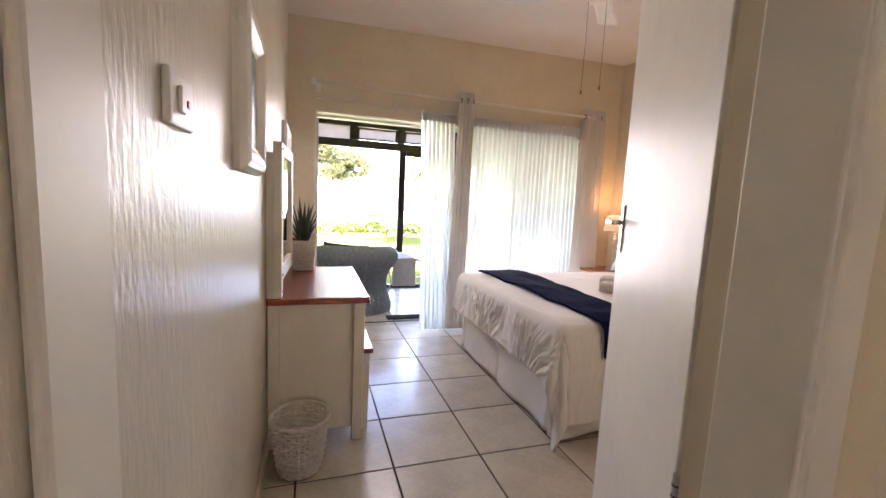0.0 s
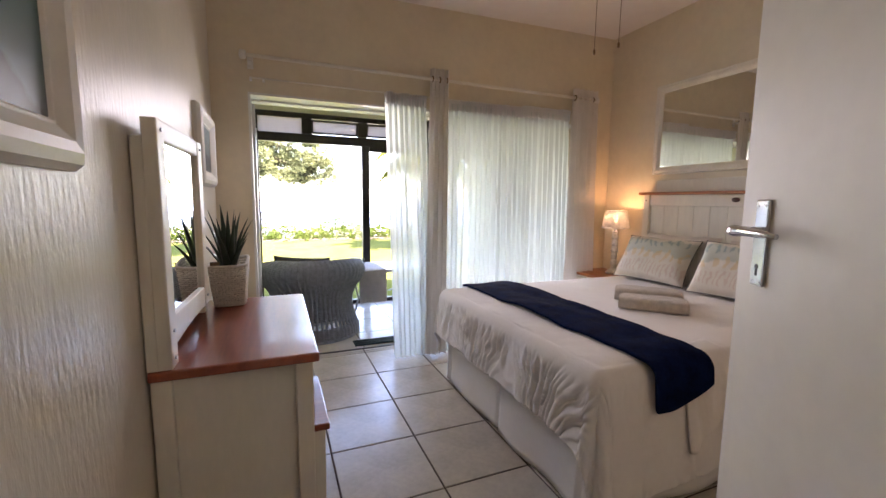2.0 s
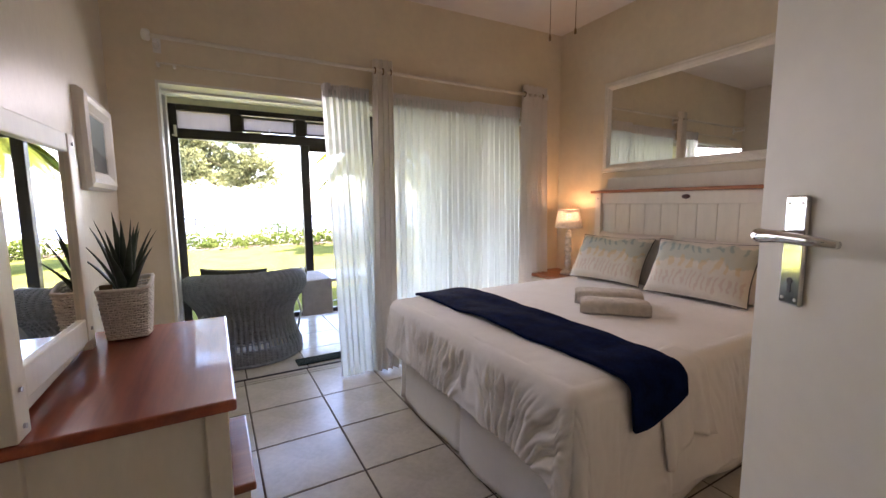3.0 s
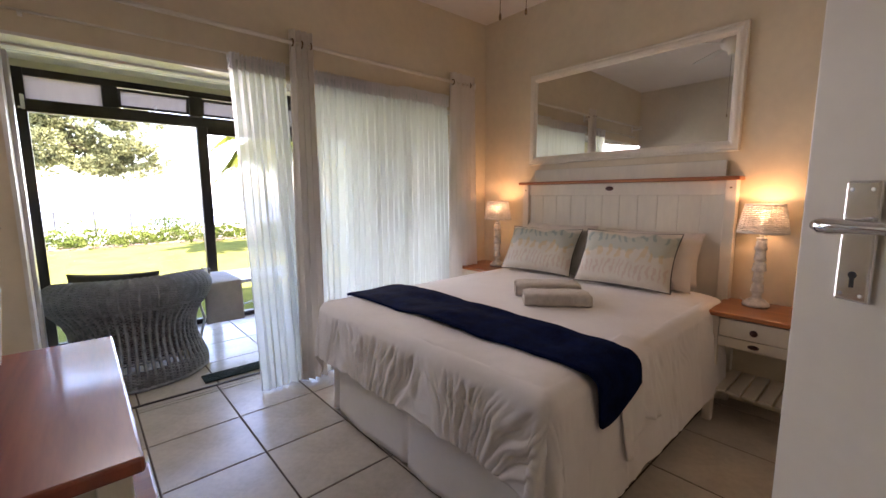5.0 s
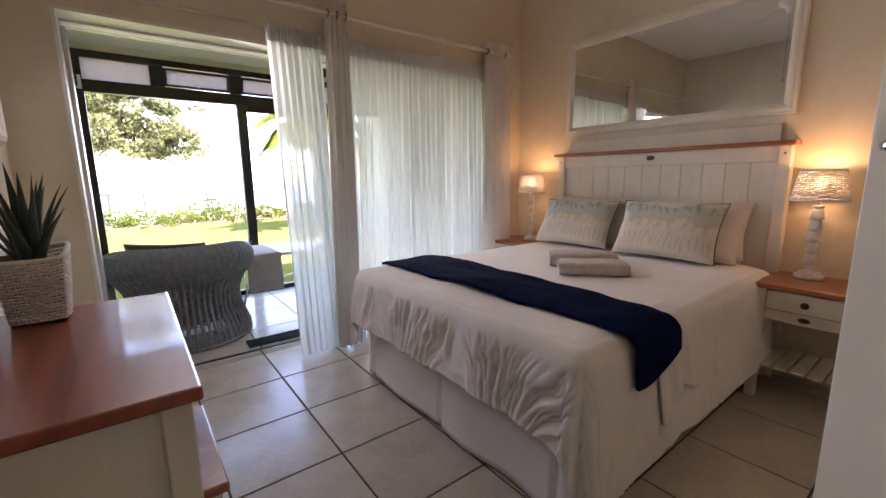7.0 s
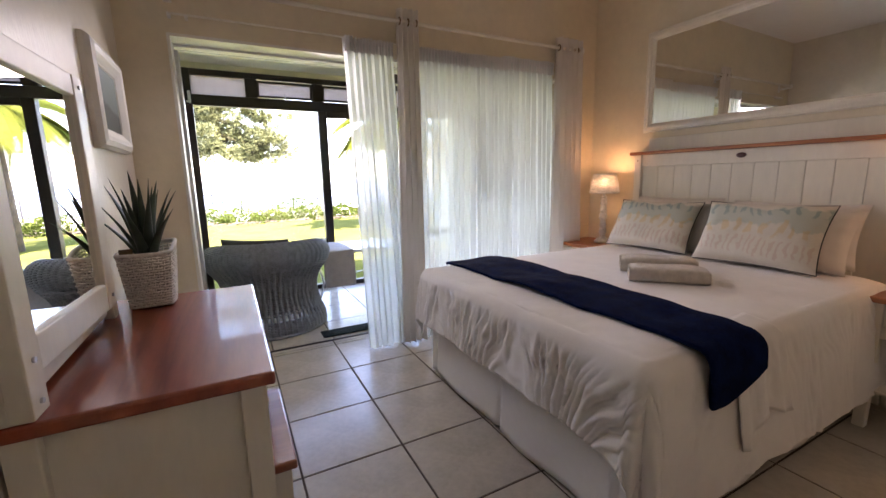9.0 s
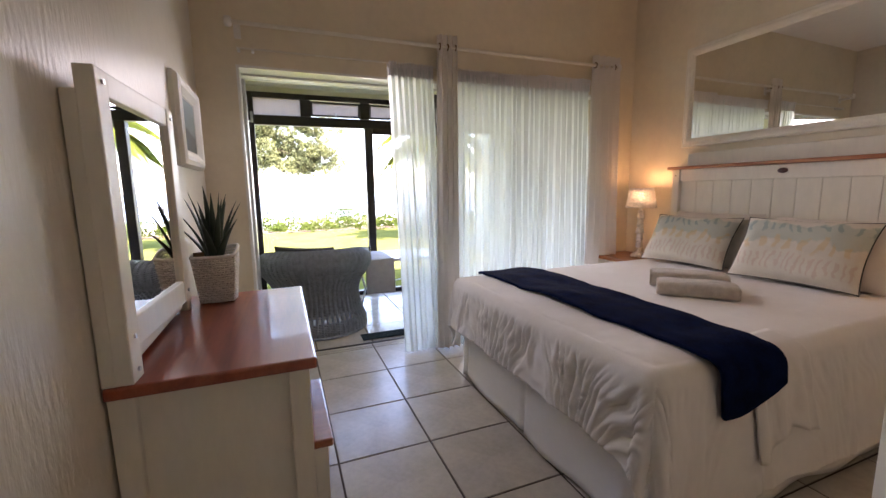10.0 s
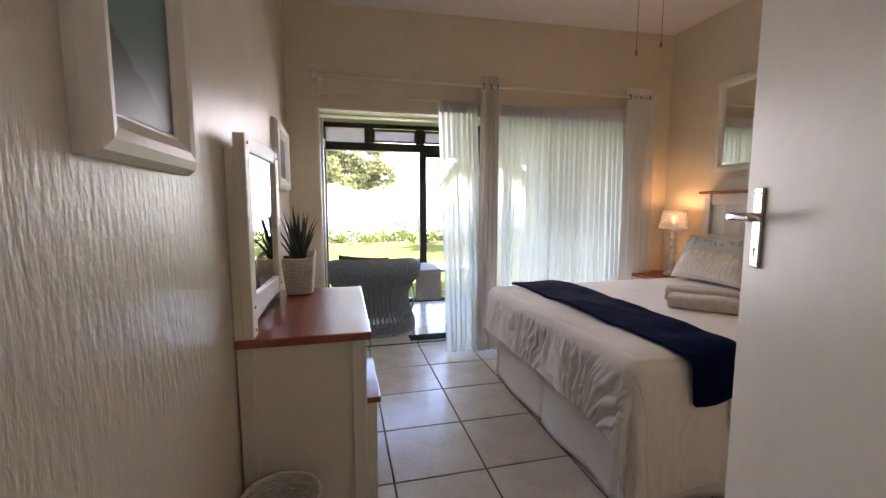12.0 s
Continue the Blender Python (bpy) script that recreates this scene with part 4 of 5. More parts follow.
# ---- dressing table ----
dt = thing("dressing_table", "cream dressing table with a polished red wooden top", "dressing table", (-0.8, -0.15, 0))
part("top", Geo().box(-1.046, -0.552, -0.64, 0.315, 0.752, 0.785), REDWOOD, dt, "polished red wooden top", bevel=0.007)
for x in (-1.015, -0.602):
    for y in (-0.597, 0.272):
        part("leg", Geo().taper(x, y, 0, 0.752, 0.052, 0.058), WHITE_PAINT, dt, bevel=0.004)
for y in (-0.592, 0.267):
    part("side_panel", Geo().box(-0.988, -0.63, y - 0.01, y + 0.01, 0.07, 0.752), WHITE_PAINT, dt, bevel=0.002)
part("back_panel", Geo().box(-1.03, -1.018, -0.57, 0.245, 0.3, 0.752), WHITE_PAINT, dt)
part("apron", Geo().box(-0.62, -0.60, -0.57, 0.245, 0.66, 0.752), WHITE_PAINT, dt, bevel=0.003)
for a, b in ((-0.56, -0.17), (-0.155, 0.235)):
    dr = part("drawer", Geo().box(-0.6, -0.586, a, b, 0.668, 0.744), WHITE_PAINT, dt, bevel=0.003)
    kb = Geo().lathe([(0.007, 0), (0.007, 0.012), (0.015, 0.016), (0.016, 0.022), (0.002, 0.028)], sides=14)
    kb.v = [(-0.586 + z, (a + b) / 2 + x, 0.706 + y) for x, y, z in kb.v]
    part("knob", kb, DARK_KNOB, dr, "dark turned wooden knob", smooth=True)

st = thing("stool", "red wooden stool on white legs tucked under the dressing table", "stool", (-0.72, -0.28, 0))
part("seat", Geo().box(-0.92, -0.512, -0.545, -0.09, 0.445, 0.472), REDWOOD_X, st, "polished red wooden seat", bevel=0.006)
for x in (-0.885, -0.55):
    for y in (-0.51, -0.125):
        part("leg", Geo().taper(x, y, 0, 0.445, 0.036, 0.045), WHITE_PAINT, st, bevel=0.003)
for y in (-0.51, -0.125):
    part("rail", Geo().box(-0.862, -0.573, y - 0.01, y + 0.01, 0.375, 0.445), WHITE_PAINT, st, bevel=0.002)
for x in (-0.885, -0.55):
    part("rail", Geo().box(x - 0.01, x + 0.01, -0.487, -0.148, 0.375, 0.445), WHITE_PAINT, st, bevel=0.002)

vm = thing("vanity_mirror", "cream framed mirror standing on the dressing table", "mirror", (-1.0, -0.25, 0.785))
for x, y in ((-1.030, -0.612), (-1.006, 0.075)):
    part("post", Geo().box(x - 0.017, x + 0.019, y - 0.024, y + 0.024, 0.785, 1.478), WHITE_PAINT, vm, bevel=0.004)
    part("bolt", Geo().tube([(x + 0.018, y, 1.445), (x + 0.024, y, 1.445)], 0.006, 8), STEEL, vm, "small steel bolt")
turned = Matrix.Translation((-0.985, -0.35, 0)) @ pose(0, 0, 0, 0, 0, -2.5) @ Matrix.Translation((0.985, 0.35, 0))
part("stile", placed(Geo().box(-1.005, -0.965, -0.64, -0.572, 0.787, 1.53), turned), WHITE_PAINT, vm, bevel=0.004)
part("stile", placed(Geo().box(-1.005, -0.965, -0.128, -0.06, 0.862, 1.53), turned), WHITE_PAINT, vm, bevel=0.004)
part("rail", placed(Geo().box(-1.003, -0.967, -0.572, -0.128, 1.472, 1.53), turned), WHITE_PAINT, vm, bevel=0.004)
part("rail", placed(Geo().box(-1.003, -0.967, -0.572, -0.128, 0.862, 0.94), turned), WHITE_PAINT, vm, bevel=0.004)
part("mirror_glass", placed(Geo().box(-0.985, -0.979, -0.572, -0.128, 0.94, 1.472), turned), MIRROR, vm)
for y, z in ((-0.606, 0.815), (-0.606, 0.90), (-0.606, 1.50), (-0.094, 0.90), (-0.094, 1.50)):
    part("bolt", placed(Geo().tube([(-0.966, y, z), (-0.960, y, z)], 0.006, 8), turned), STEEL, vm, "small steel bolt")
part("stay", Geo().box(-1.03, -1.008, -0.588, 0.05, 0.80, 0.835), WHITE_PAINT, vm, bevel=0.003)

# ---- planter with an aloe ----
PX, PY = -0.895, 0.185
pl = thing("planter", "white square wicker planter on the dressing table", "planter", (PX, PY, 0.786))


def planter_skin(u, v):
    c = 2 * math.pi * u + math.pi / 4
    k = 1 / max(abs(math.cos(c)), abs(math.sin(c))) ** 0.75
    r = (0.066 + 0.020 * v) * k
    high = 0.195 + 0.03 * max(0, math.cos(c - 0.6)) * v
    return (PX + r * math.cos(c), PY + r * math.sin(c), 0.790 + high * v)


a, b = weave(planter_skin, 36, 20, 0.0028, 0.0046, 0.0034, wander=0.25)
strands("stake", a, WICKER_WHITE, pl)
strands("strand", b, WICKER_WHITE, pl)
part("rim", Geo().tube([planter_skin(i / 44, 1.0) for i in range(44)], 0.0075, 6, True), WICKER_WHITE, pl, smooth=True)
part("liner", Geo().sheet(lambda u, v: tuple(Vector((PX, PY, 0)) + 0.86 * (Vector(planter_skin(u, v * 0.85)) - Vector((PX, PY, 0))) + Vector((0, 0, 0.125))), 32, 2, True), SOIL, pl)
part("soil", Geo().lathe([(0.002, 0.945), (0.066, 0.945), (0.064, 0.953), (0.002, 0.958)], PX, PY, 20), SOIL, pl)
part("tag", Geo().box(PX - 0.075, PX - 0.035, PY - 0.05, PY - 0.047, 0.95, 1.005), material("plant_tag", (0.16, 0.10, 0.04), 0.6, vary=0.2, scale=40), pl, "small brown plant tag")

al = thing("aloe_plant", "dark green aloe with long pointed leaves in the planter", "plant", (PX, PY, 0.93))
rnd = random.Random(4)
for i in range(19):
    ang = i * 2.399 + rnd.uniform(-0.2, 0.2)
    out = 0.03 + 0.115 * (i / 19) + rnd.uniform(-0.01, 0.02)
    hgt = 0.33 - 0.12 * (i / 19) + rnd.uniform(-0.03, 0.03)
    wid = 0.021 + rnd.uniform(-0.003, 0.003)
    c, s = math.cos(ang), math.sin(ang)

    def blade(u, v, c=c, s=s, out=out, hgt=hgt, wid=wid):
        bend = out * (0.55 * v + 0.45 * v * v)
        w = wid * (1 - v ** 1.6) * (0.75 + 0.5 * min(1, v * 4)) * 0.8 + 0.0006
        a = 2 * math.pi * u
        across, thick = w * math.cos(a), 0.42 * w * math.sin(a) + 0.25 * w * math.cos(a) ** 2
        rad = 0.012 + bend - thick
        return (PX + rad * c - across * s, PY + rad * s + across * c, 0.93 + hgt * (v - 0.10 * v * v) / 0.9)
    part("leaf", Geo().sheet(blade, 10, 14, True), ALOE, al, smooth=True)


# ---- pictures on the wall ----
def seascape(name, low, high, dark, edge):
    """Flat painting: pale teal sky, a dark headland that falls to one side, grey sea."""
    m = bpy.data.materials.new(name)
    m.use_nodes = True
    t = m.node_tree
    link = t.links.new
    b = t.nodes["Principled BSDF"]
    co, sep = t.nodes.new("ShaderNodeTexCoord"), t.nodes.new("ShaderNodeSeparateXYZ")
    link(co.outputs["Generated"], sep.inputs[0])
    ramp = t.nodes.new("ShaderNodeValToRGB")
    e = ramp.color_ramp.elements
    e[0].position, e[0].color = 0.0, (*low, 1)
    e[1].position, e[1].color = 1.0, (*high, 1)
    link(sep.outputs["Z"], ramp.inputs["Fac"])
    n = t.nodes.new("ShaderNodeTexNoise")
    n.inputs["Scale"].default_value, n.inputs["Detail"].default_value = 7.0, 6.0
    link(co.outputs["Generated"], n.inputs["Vector"])
    hill = t.nodes.new("ShaderNodeMath")
    hill.operation = 'MULTIPLY_ADD'
    hill.inputs[1].default_value, hill.inputs[2].default_value = -edge, 0.48
    link(sep.outputs["Y"], hill.inputs[0])
    wob = t.nodes.new("ShaderNodeMath")
    wob.operation = 'MULTIPLY_ADD'
    wob.inputs[1].default_value = 0.16
    link(n.outputs["Fac"], wob.inputs[0])
    link(hill.outputs[0], wob.inputs[2])
    less = t.nodes.new("ShaderNodeMath")
    less.operation = 'SUBTRACT'
    link(wob.outputs[0], less.inputs[0])
    link(sep.outputs["Z"], less.inputs[1])
    sharp = t.nodes.new("ShaderNodeMapRange")
    sharp.inputs["From Min"].default_value, sharp.inputs["From Max"].default_value = 0.0, 0.05
    link(less.outputs[0], sharp.inputs["Value"])
    mx = t.nodes.new("ShaderNodeMix")
    mx.data_type = 'RGBA'
    link(sharp.outputs[0], mx.inputs["Factor"])
    link(ramp.outputs[0], mx.inputs["A"])
    mx.inputs["B"].default_value = (*dark, 1)
    link(mx.outputs["Result"], b.inputs["Base Color"])
    b.inputs["Roughness"].default_value = 0.4
    return m


def picture(y0, y1, z0, z1, mat, label):
    ob = framed("picture", label, "picture", WEST, y0, y1, z0, z1, 0.085, 0.04, 1, WHITE_GLOSS,
                ((0, 0), (0, 0.018), (0.012, 0.036), (0.032, 0.044), (0.052, 0.040), (0.070, 0.028), (0.078, 0.022), (0.082, 0.024), (0.088, 0.016)))
    part("painting", Geo().box(WEST + 0.008, WEST + 0.017, y0 + 0.086, y1 - 0.086, z0 + 0.086, z1 - 0.086), mat, ob, "dark seascape under glass")
    return ob


picture(-1.465, -1.02, 1.352, 1.83, seascape("painted_headland", (0.08, 0.10, 0.12), (0.09, 0.23, 0.20), (0.03, 0.035, 0.042), 0.55), "white moulded picture frame with a dark teal seascape")
picture(0.42, 0.945, 1.375, 1.80, seascape("painted_bay", (0.08, 0.10, 0.10), (0.17, 0.24, 0.24), (0.03, 0.035, 0.04), 0.25), "white moulded picture frame with a grey seascape")

# light switch
sw = thing("light_switch", "cream plastic light switch with a small red lamp", "light switch", (WEST, -1.955, 1.385))
part("plate", Geo().box(WEST, WEST + 0.012, -2.015, -1.895, 1.385, 1.465), WHITE_GLOSS, sw, bevel=0.004)
part("rocker", Geo().box(WEST + 0.012, WEST + 0.019, -1.985, -1.96, 1.405, 1.445), WHITE_GLOSS, sw, bevel=0.003)
part("indicator", Geo().box(WEST + 0.012, WEST + 0.015, -1.935, -1.923, 1.42, 1.432), material("red_lens", (0.35, 0.05, 0.02), 0.3, vary=0.05), sw, "red lens", bevel=0.002)

# ---- waste basket ----
bk = thing("waste_basket", "white open-weave wicker waste basket on the tiles", "waste basket", (-0.885, -0.80, 0))


def bin_skin(u, v):
    c = 2 * math.pi * u
    r = 0.092 + 0.040 * v ** 0.8
    return (-0.885 + r * math.cos(c), -0.80 + r * math.sin(c), 0.006 + 0.262 * v)


a, b = weave(bin_skin, 28, 16, 0.0042, 0.0052, 0.0045, wander=0.5)
strands("stake", a, WICKER_WHITE, bk)
strands("strand", b, WICKER_WHITE, bk)
part("bottom", Geo().lathe([(0.002, 0.003), (0.09, 0.003), (0.09, 0.009), (0.002, 0.009)], -0.885, -0.80, 24), WICKER_WHITE, bk)
for k in range(2):
    part("rim", Geo().tube([Vector(bin_skin(i / 60, 1)) + Vector((0, 0, 0.004 * math.sin(i * math.pi / 3 + k * math.pi))) for i in range(60)], 0.0065, 6, True), WICKER_WHITE, bk, smooth=True)

# ---- door ----
HX, HY, LEAF_ANGLE = -0.245, -2.211, 57.2
door = tagged(new("door_1"), "cream enamelled door standing wide open, chrome lever handle", "door", kind="structure")
leaf_at = pose(HX, HY, 0, 0, 0, LEAF_ANGLE)


DW = 0.856
part("door_leaf", placed(Geo().box(0.0, DW, -0.04, 0.0, 0.008, 2.045), leaf_at), DOOR_PAINT, door, bevel=0.003)
hx = DW - 0.081
part("handle_plate", placed(Geo().box(hx - 0.021, hx + 0.021, 0.0, 0.007, 1.148, 1.312), leaf_at), CHROME, door, "chrome lock plate", bevel=0.004)
part("lever_rose", placed(Geo().tube([(hx, 0.006, 1.252), (hx, 0.042, 1.252)], 0.009, 14), leaf_at), CHROME, door, smooth=True)
part("lever", placed(Geo().tube([(hx + 0.026, 0.044, 1.252), (hx + 0.015, 0.047, 1.252), (hx, 0.048, 1.252), (hx - 0.03, 0.048, 1.253), (hx - 0.08, 0.046, 1.252), (hx - 0.115, 0.043, 1.250)],
     [0.007, 0.0105, 0.011, 0.008, 0.0075, 0.005], 12), leaf_at), CHROME, door, "chrome lever", smooth=True)
part("keyhole", placed(Geo().tube([(hx, 0.006, 1.185), (hx, 0.0078, 1.185)], 0.005, 12).box(hx - 0.0025, hx + 0.0025, 0.0066, 0.0078, 1.168, 1.183), leaf_at), BLACK, door)
for dx, z in ((-0.012, 1.30), (0.012, 1.30), (-0.012, 1.158), (0.012, 1.158)):
    part("screw", placed(Geo().lathe([(0.0001, 0), (0.003, 0), (0.0025, 0.0012), (0.0001, 0.0014)], sides=10), leaf_at @ pose(hx + dx, 0.0068, z, -90, 0, 0)), STEEL, door)
for z in (0.28, 0.80, 1.75):
    part("hinge", placed(Geo().tube([(-0.006, -0.002, z - 0.05), (-0.006, -0.002, z + 0.05)], 0.007, 10).box(-0.003, -0.001, -0.036, -0.004, z - 0.05, z + 0.05), leaf_at), STEEL, door, "steel hinge", smooth=False)
    for k in range(4):
        part("hinge_ring", placed(Geo().tube([(-0.006, -0.002, z - 0.03 + k * 0.02), (-0.006, -0.002, z - 0.027 + k * 0.02)], 0.0076, 10), leaf_at), BLACK, door)
fr = tagged(new("door_frame_1"), "cream enamelled door frame", "door frame", kind="structure")
part("jamb", Geo().box(-0.262, -0.248, SOUTH - 0.165, SOUTH - 0.045, 0, 2.075), DOOR_PAINT, fr, bevel=0.004)
part("architrave", Geo().box(-0.256, -0.19, SOUTH - 0.172, SOUTH - 0.152, 0, 2.14), DOOR_PAINT, fr, bevel=0.006)
part("jamb", Geo().box(WEST, WEST + 0.014, SOUTH - 0.11, SOUTH + 0.012, 0, 2.075), DOOR_PAINT, fr, bevel=0.006)
part("head", Geo().box(WEST + 0.014, -0.262, SOUTH - 0.165, SOUTH + 0.01, 2.075, 2.092), DOOR_PAINT, fr, bevel=0.003)

# ---- skirting ----
structure("baseboard", Geo().box(WEST, WEST + 0.014, SOUTH + 0.012, NORTH - 0.001, 0, 0.075).box(EAST - 0.014, EAST, SOUTH, NORTH, 0, 0.075)
          .box(-0.2, EAST - 0.014, SOUTH, SOUTH + 0.014, 0, 0.075).box(WEST + 0.014, OPEN_L - 0.005, NORTH - 0.014, NORTH, 0, 0.075), PLASTER_SMOOTH, "cream painted skirting", bevel=0.004)

# ---- ceiling fan ----
FX, FY = 0.80, -0.45
fan = thing("ceiling_fan", "white ceiling fan at rest with two pull cords", "ceiling fan", (FX, FY, TOP))
part("canopy", Geo().lathe([(0.02, TOP - 0.11), (0.045, TOP - 0.095), (0.065, TOP - 0.045), (0.066, TOP - 0.03)], FX, FY, 24), WHITE_GLOSS, fan, smooth=True)
part("downrod", Geo().lathe([(0.012, 2.70), (0.012, TOP - 0.09)], FX, FY, 12), WHITE_GLOSS, fan, smooth=True)
part("motor", Geo().lathe([(0.035, 2.55), (0.05, 2.555), (0.055, 2.59), (0.095, 2.61), (0.11, 2.635), (0.11, 2.68), (0.09, 2.705), (0.03, 2.72)], FX, FY, 28), WHITE_GLOSS, fan, smooth=True)
for k in range(4):
    ang = radians(k * 90 + 45)
    m = Matrix.Translation((FX, FY, 2.65)) @ pose(0, 0, 0, 0, 0, math.degrees(ang))
    part("blade_arm", placed(Geo().box(0.09, 0.20, -0.018, 0.018, -0.008, -0.002), m), WHITE_GLOSS, fan, bevel=0.002)

    def bl(u, v):
        x = 0.18 + 0.42 * v
        w = (0.055 + 0.018 * v) * (1 - 0.55 * max(0, v - 0.9) * 10 * max(0, v - 0.9) * 10 * 0.5)
        return ((x), (2 * u - 1) * w, 0.012 * (2 * u - 1))
    part("blade", placed(Geo().sheet(bl, 8, 20), m), WHITE_GLOSS, fan, smooth=True, thick=0.006)
for dx, dy, z in ((-0.04, 0.03, 2.035), (0.04, -0.04, 2.055)):
    cord = part("pull_cord", Geo().tube([(FX + dx, FY + dy, 2.56), (FX + dx + 0.003, FY + dy, 2.3), (FX + dx, FY + dy, z)], 0.0016, 5), BRASS, fan, "thin pull chain")
    part("pull_bead", Geo().lathe([(0.001, z - 0.03), (0.006, z - 0.026), (0.005, z - 0.008), (0.001, z)], FX + dx, FY + dy, 10), BRASS, cord, smooth=True)

# ---- patio things ----
CX, CY = -0.36, 2.06
ch = thing("wicker_armchair", "grey wicker tub armchair with a rolled back, seen on the patio", "armchair", (CX, CY, 0))
SHELL_PROFILE = ((0.0, 0.425), (0.06, 0.43), (0.14, 0.405), (0.25, 0.372), (0.36, 0.365), (0.46, 0.40), (0.54, 0.455), (0.60, 0.485), (0.66, 0.49), (0.71, 0.465), (0.74, 0.415), (0.735, 0.365), (0.69, 0.335))


def along_keys(v):
    s = v * (len(SHELL_PROFILE) - 1)
    i = min(int(s), len(SHELL_PROFILE) - 2)
    f = s - i
    p = [SHELL_PROFILE[max(0, min(len(SHELL_PROFILE) - 1, i + k))] for k in (-1, 0, 1, 2)]
    return [0.5 * (2 * p[1][c] + (p[2][c] - p[0][c]) * f + (2 * p[0][c] - 5 * p[1][c] + 4 * p[2][c] - p[3][c]) * f * f
                   + (3 * p[1][c] - p[0][c] - 3 * p[2][c] + p[3][c]) * f ** 3) for c in (0, 1)]


def tub(u, v):
    """The shell: from the front of one arm round the back to the other, low in front, rolled outwards at the top."""
    c = radians(-90) + radians(250) * (u - 0.5)
    z, r = along_keys(v)
    low = 0.12 * abs(2 * u - 1) ** 3 * v
    return (CX + r * math.cos(c), CY + 0.92 * r * math.sin(c), 0.012 + z - low)


a, b = weave(tub, 40, 92, 0.0125, 0.0054, 0.0080, closed=False, per=4, skip=lambda v: 0.15 < v < 0.185, wander=0.2)
strands("stake", a, WICKER_GREY, ch)
strands("strand", b, WICKER_GREY, ch)


def apron_skin(u, v):
    c = radians(35) + radians(110) * u
    r = 0.425 - 0.04 * v
    return (CX + r * math.cos(c), CY + 0.92 * r * math.sin(c), 0.012 + 0.33 * v)


a, b = weave(apron_skin, 24, 26, 0.0065, 0.0048, 0.0055, closed=False)
strands("strand", b, WICKER_GREY, ch)
strands("stake", a, WICKER_GREY, ch)
part("seat", Geo().lathe([(0.002, 0.30), (0.28, 0.30), (0.295, 0.32), (0.295, 0.36), (0.27, 0.385), (0.002, 0.395)], CX, CY, 32), CUSHION_DARK, ch, "charcoal seat pad", smooth=True)
part("foot_ring", Geo().tube([(CX + 0.43 * math.cos(i * math.pi / 24), CY + 0.40 * math.sin(i * math.pi / 24), 0.014) for i in range(48)], 0.013, 8, True), WICKER_GREY, ch, smooth=True)
# dark sheets added behind the weave so the bright floor doesn't show through
part("lining", Geo().sheet(lambda u, v: tuple(Vector((CX, CY, 0)) + Matrix.Diagonal((0.965, 0.965, 1)) @ (Vector(tub(u, 0.20 + 0.67 * v)) - Vector((CX, CY, 0)))), 60, 30), CUSHION_DARK, ch, "added dark backing behind the shell's weave", smooth=True, thick=0.004)
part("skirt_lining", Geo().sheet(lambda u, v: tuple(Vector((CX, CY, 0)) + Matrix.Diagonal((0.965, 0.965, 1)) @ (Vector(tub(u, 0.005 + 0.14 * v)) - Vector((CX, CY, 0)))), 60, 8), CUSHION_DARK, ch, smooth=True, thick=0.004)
part("waist_band", Geo().tube([tub(i / 60, 0.505) for i in range(61)], 0.009, 6), WICKER_GREY, ch, smooth=True)

cu = part("cushion", pillow_geo(0.55, 0.42, 0.14, 6.0), CUSHION_DARK, None, "charcoal canvas cushion propped in the wicker armchair", smooth=True)
tagged(cu, "charcoal canvas cushion propped in the wicker armchair", "cushion")
cu.matrix_basis = pose(-0.46, 2.14, 0.34, -20, 5, 4) @ pose(0, 0, 0, 90, 0, 0) @ Matrix.Translation((0, 0.21, 0))

tb = thing("patio_table", "low glass-topped patio table with a metal frame", "table", (0.36, 2.6, 0))
part("top", Geo().box(0.05, 0.98, 2.32, 2.86, 0.535, 0.545), PANE_GREY, tb, "grey glass top", bevel=0.003)
part("top_rim", Geo().box(0.04, 0.99, 2.30, 2.325, 0.515, 0.547).box(0.04, 0.99, 2.855, 2.88, 0.515, 0.547).box(0.04, 0.062, 2.325, 2.855, 0.515, 0.547).box(0.968, 0.99, 2.325, 2.855, 0.515, 0.547), STEEL, tb, bevel=0.004)
for x, dx in ((0.07, 0.06), (0.96, -0.06)):
    for y in (2.33, 2.85):
        part("leg", Geo().tube([(x, y, 0.515), (x + dx, y, 0.25), (x, y, 0.012)], 0.011, 8), STEEL, tb, smooth=True)
part("stretcher", Geo().tube([(0.13, 2.33, 0.25), (0.9, 2.85, 0.25)], 0.008, 8), STEEL, tb, smooth=True)
rn = thing("table_runner", "grey cloth runner hanging over the patio table's edge", "table runner", (0.28, 2.5, 0.55))


def runner(u, v):
    x = 0.135 + 0.295 * u
    d = v * 0.95
    if d < 0.36:
        return (x + 0.004 * math.sin(8 * u), 2.285 + 0.008 * math.sin(5 * u + 9 * v), 0.20 + d)
    if d < 0.38:
        return (x, 2.288 + (d - 0.36) * 0.6, 0.553)
    return (x, 2.30 + (d - 0.38) * 0.99, 0.5535 + 0.0015 * noise.noise((x * 8, d * 8, 0)))


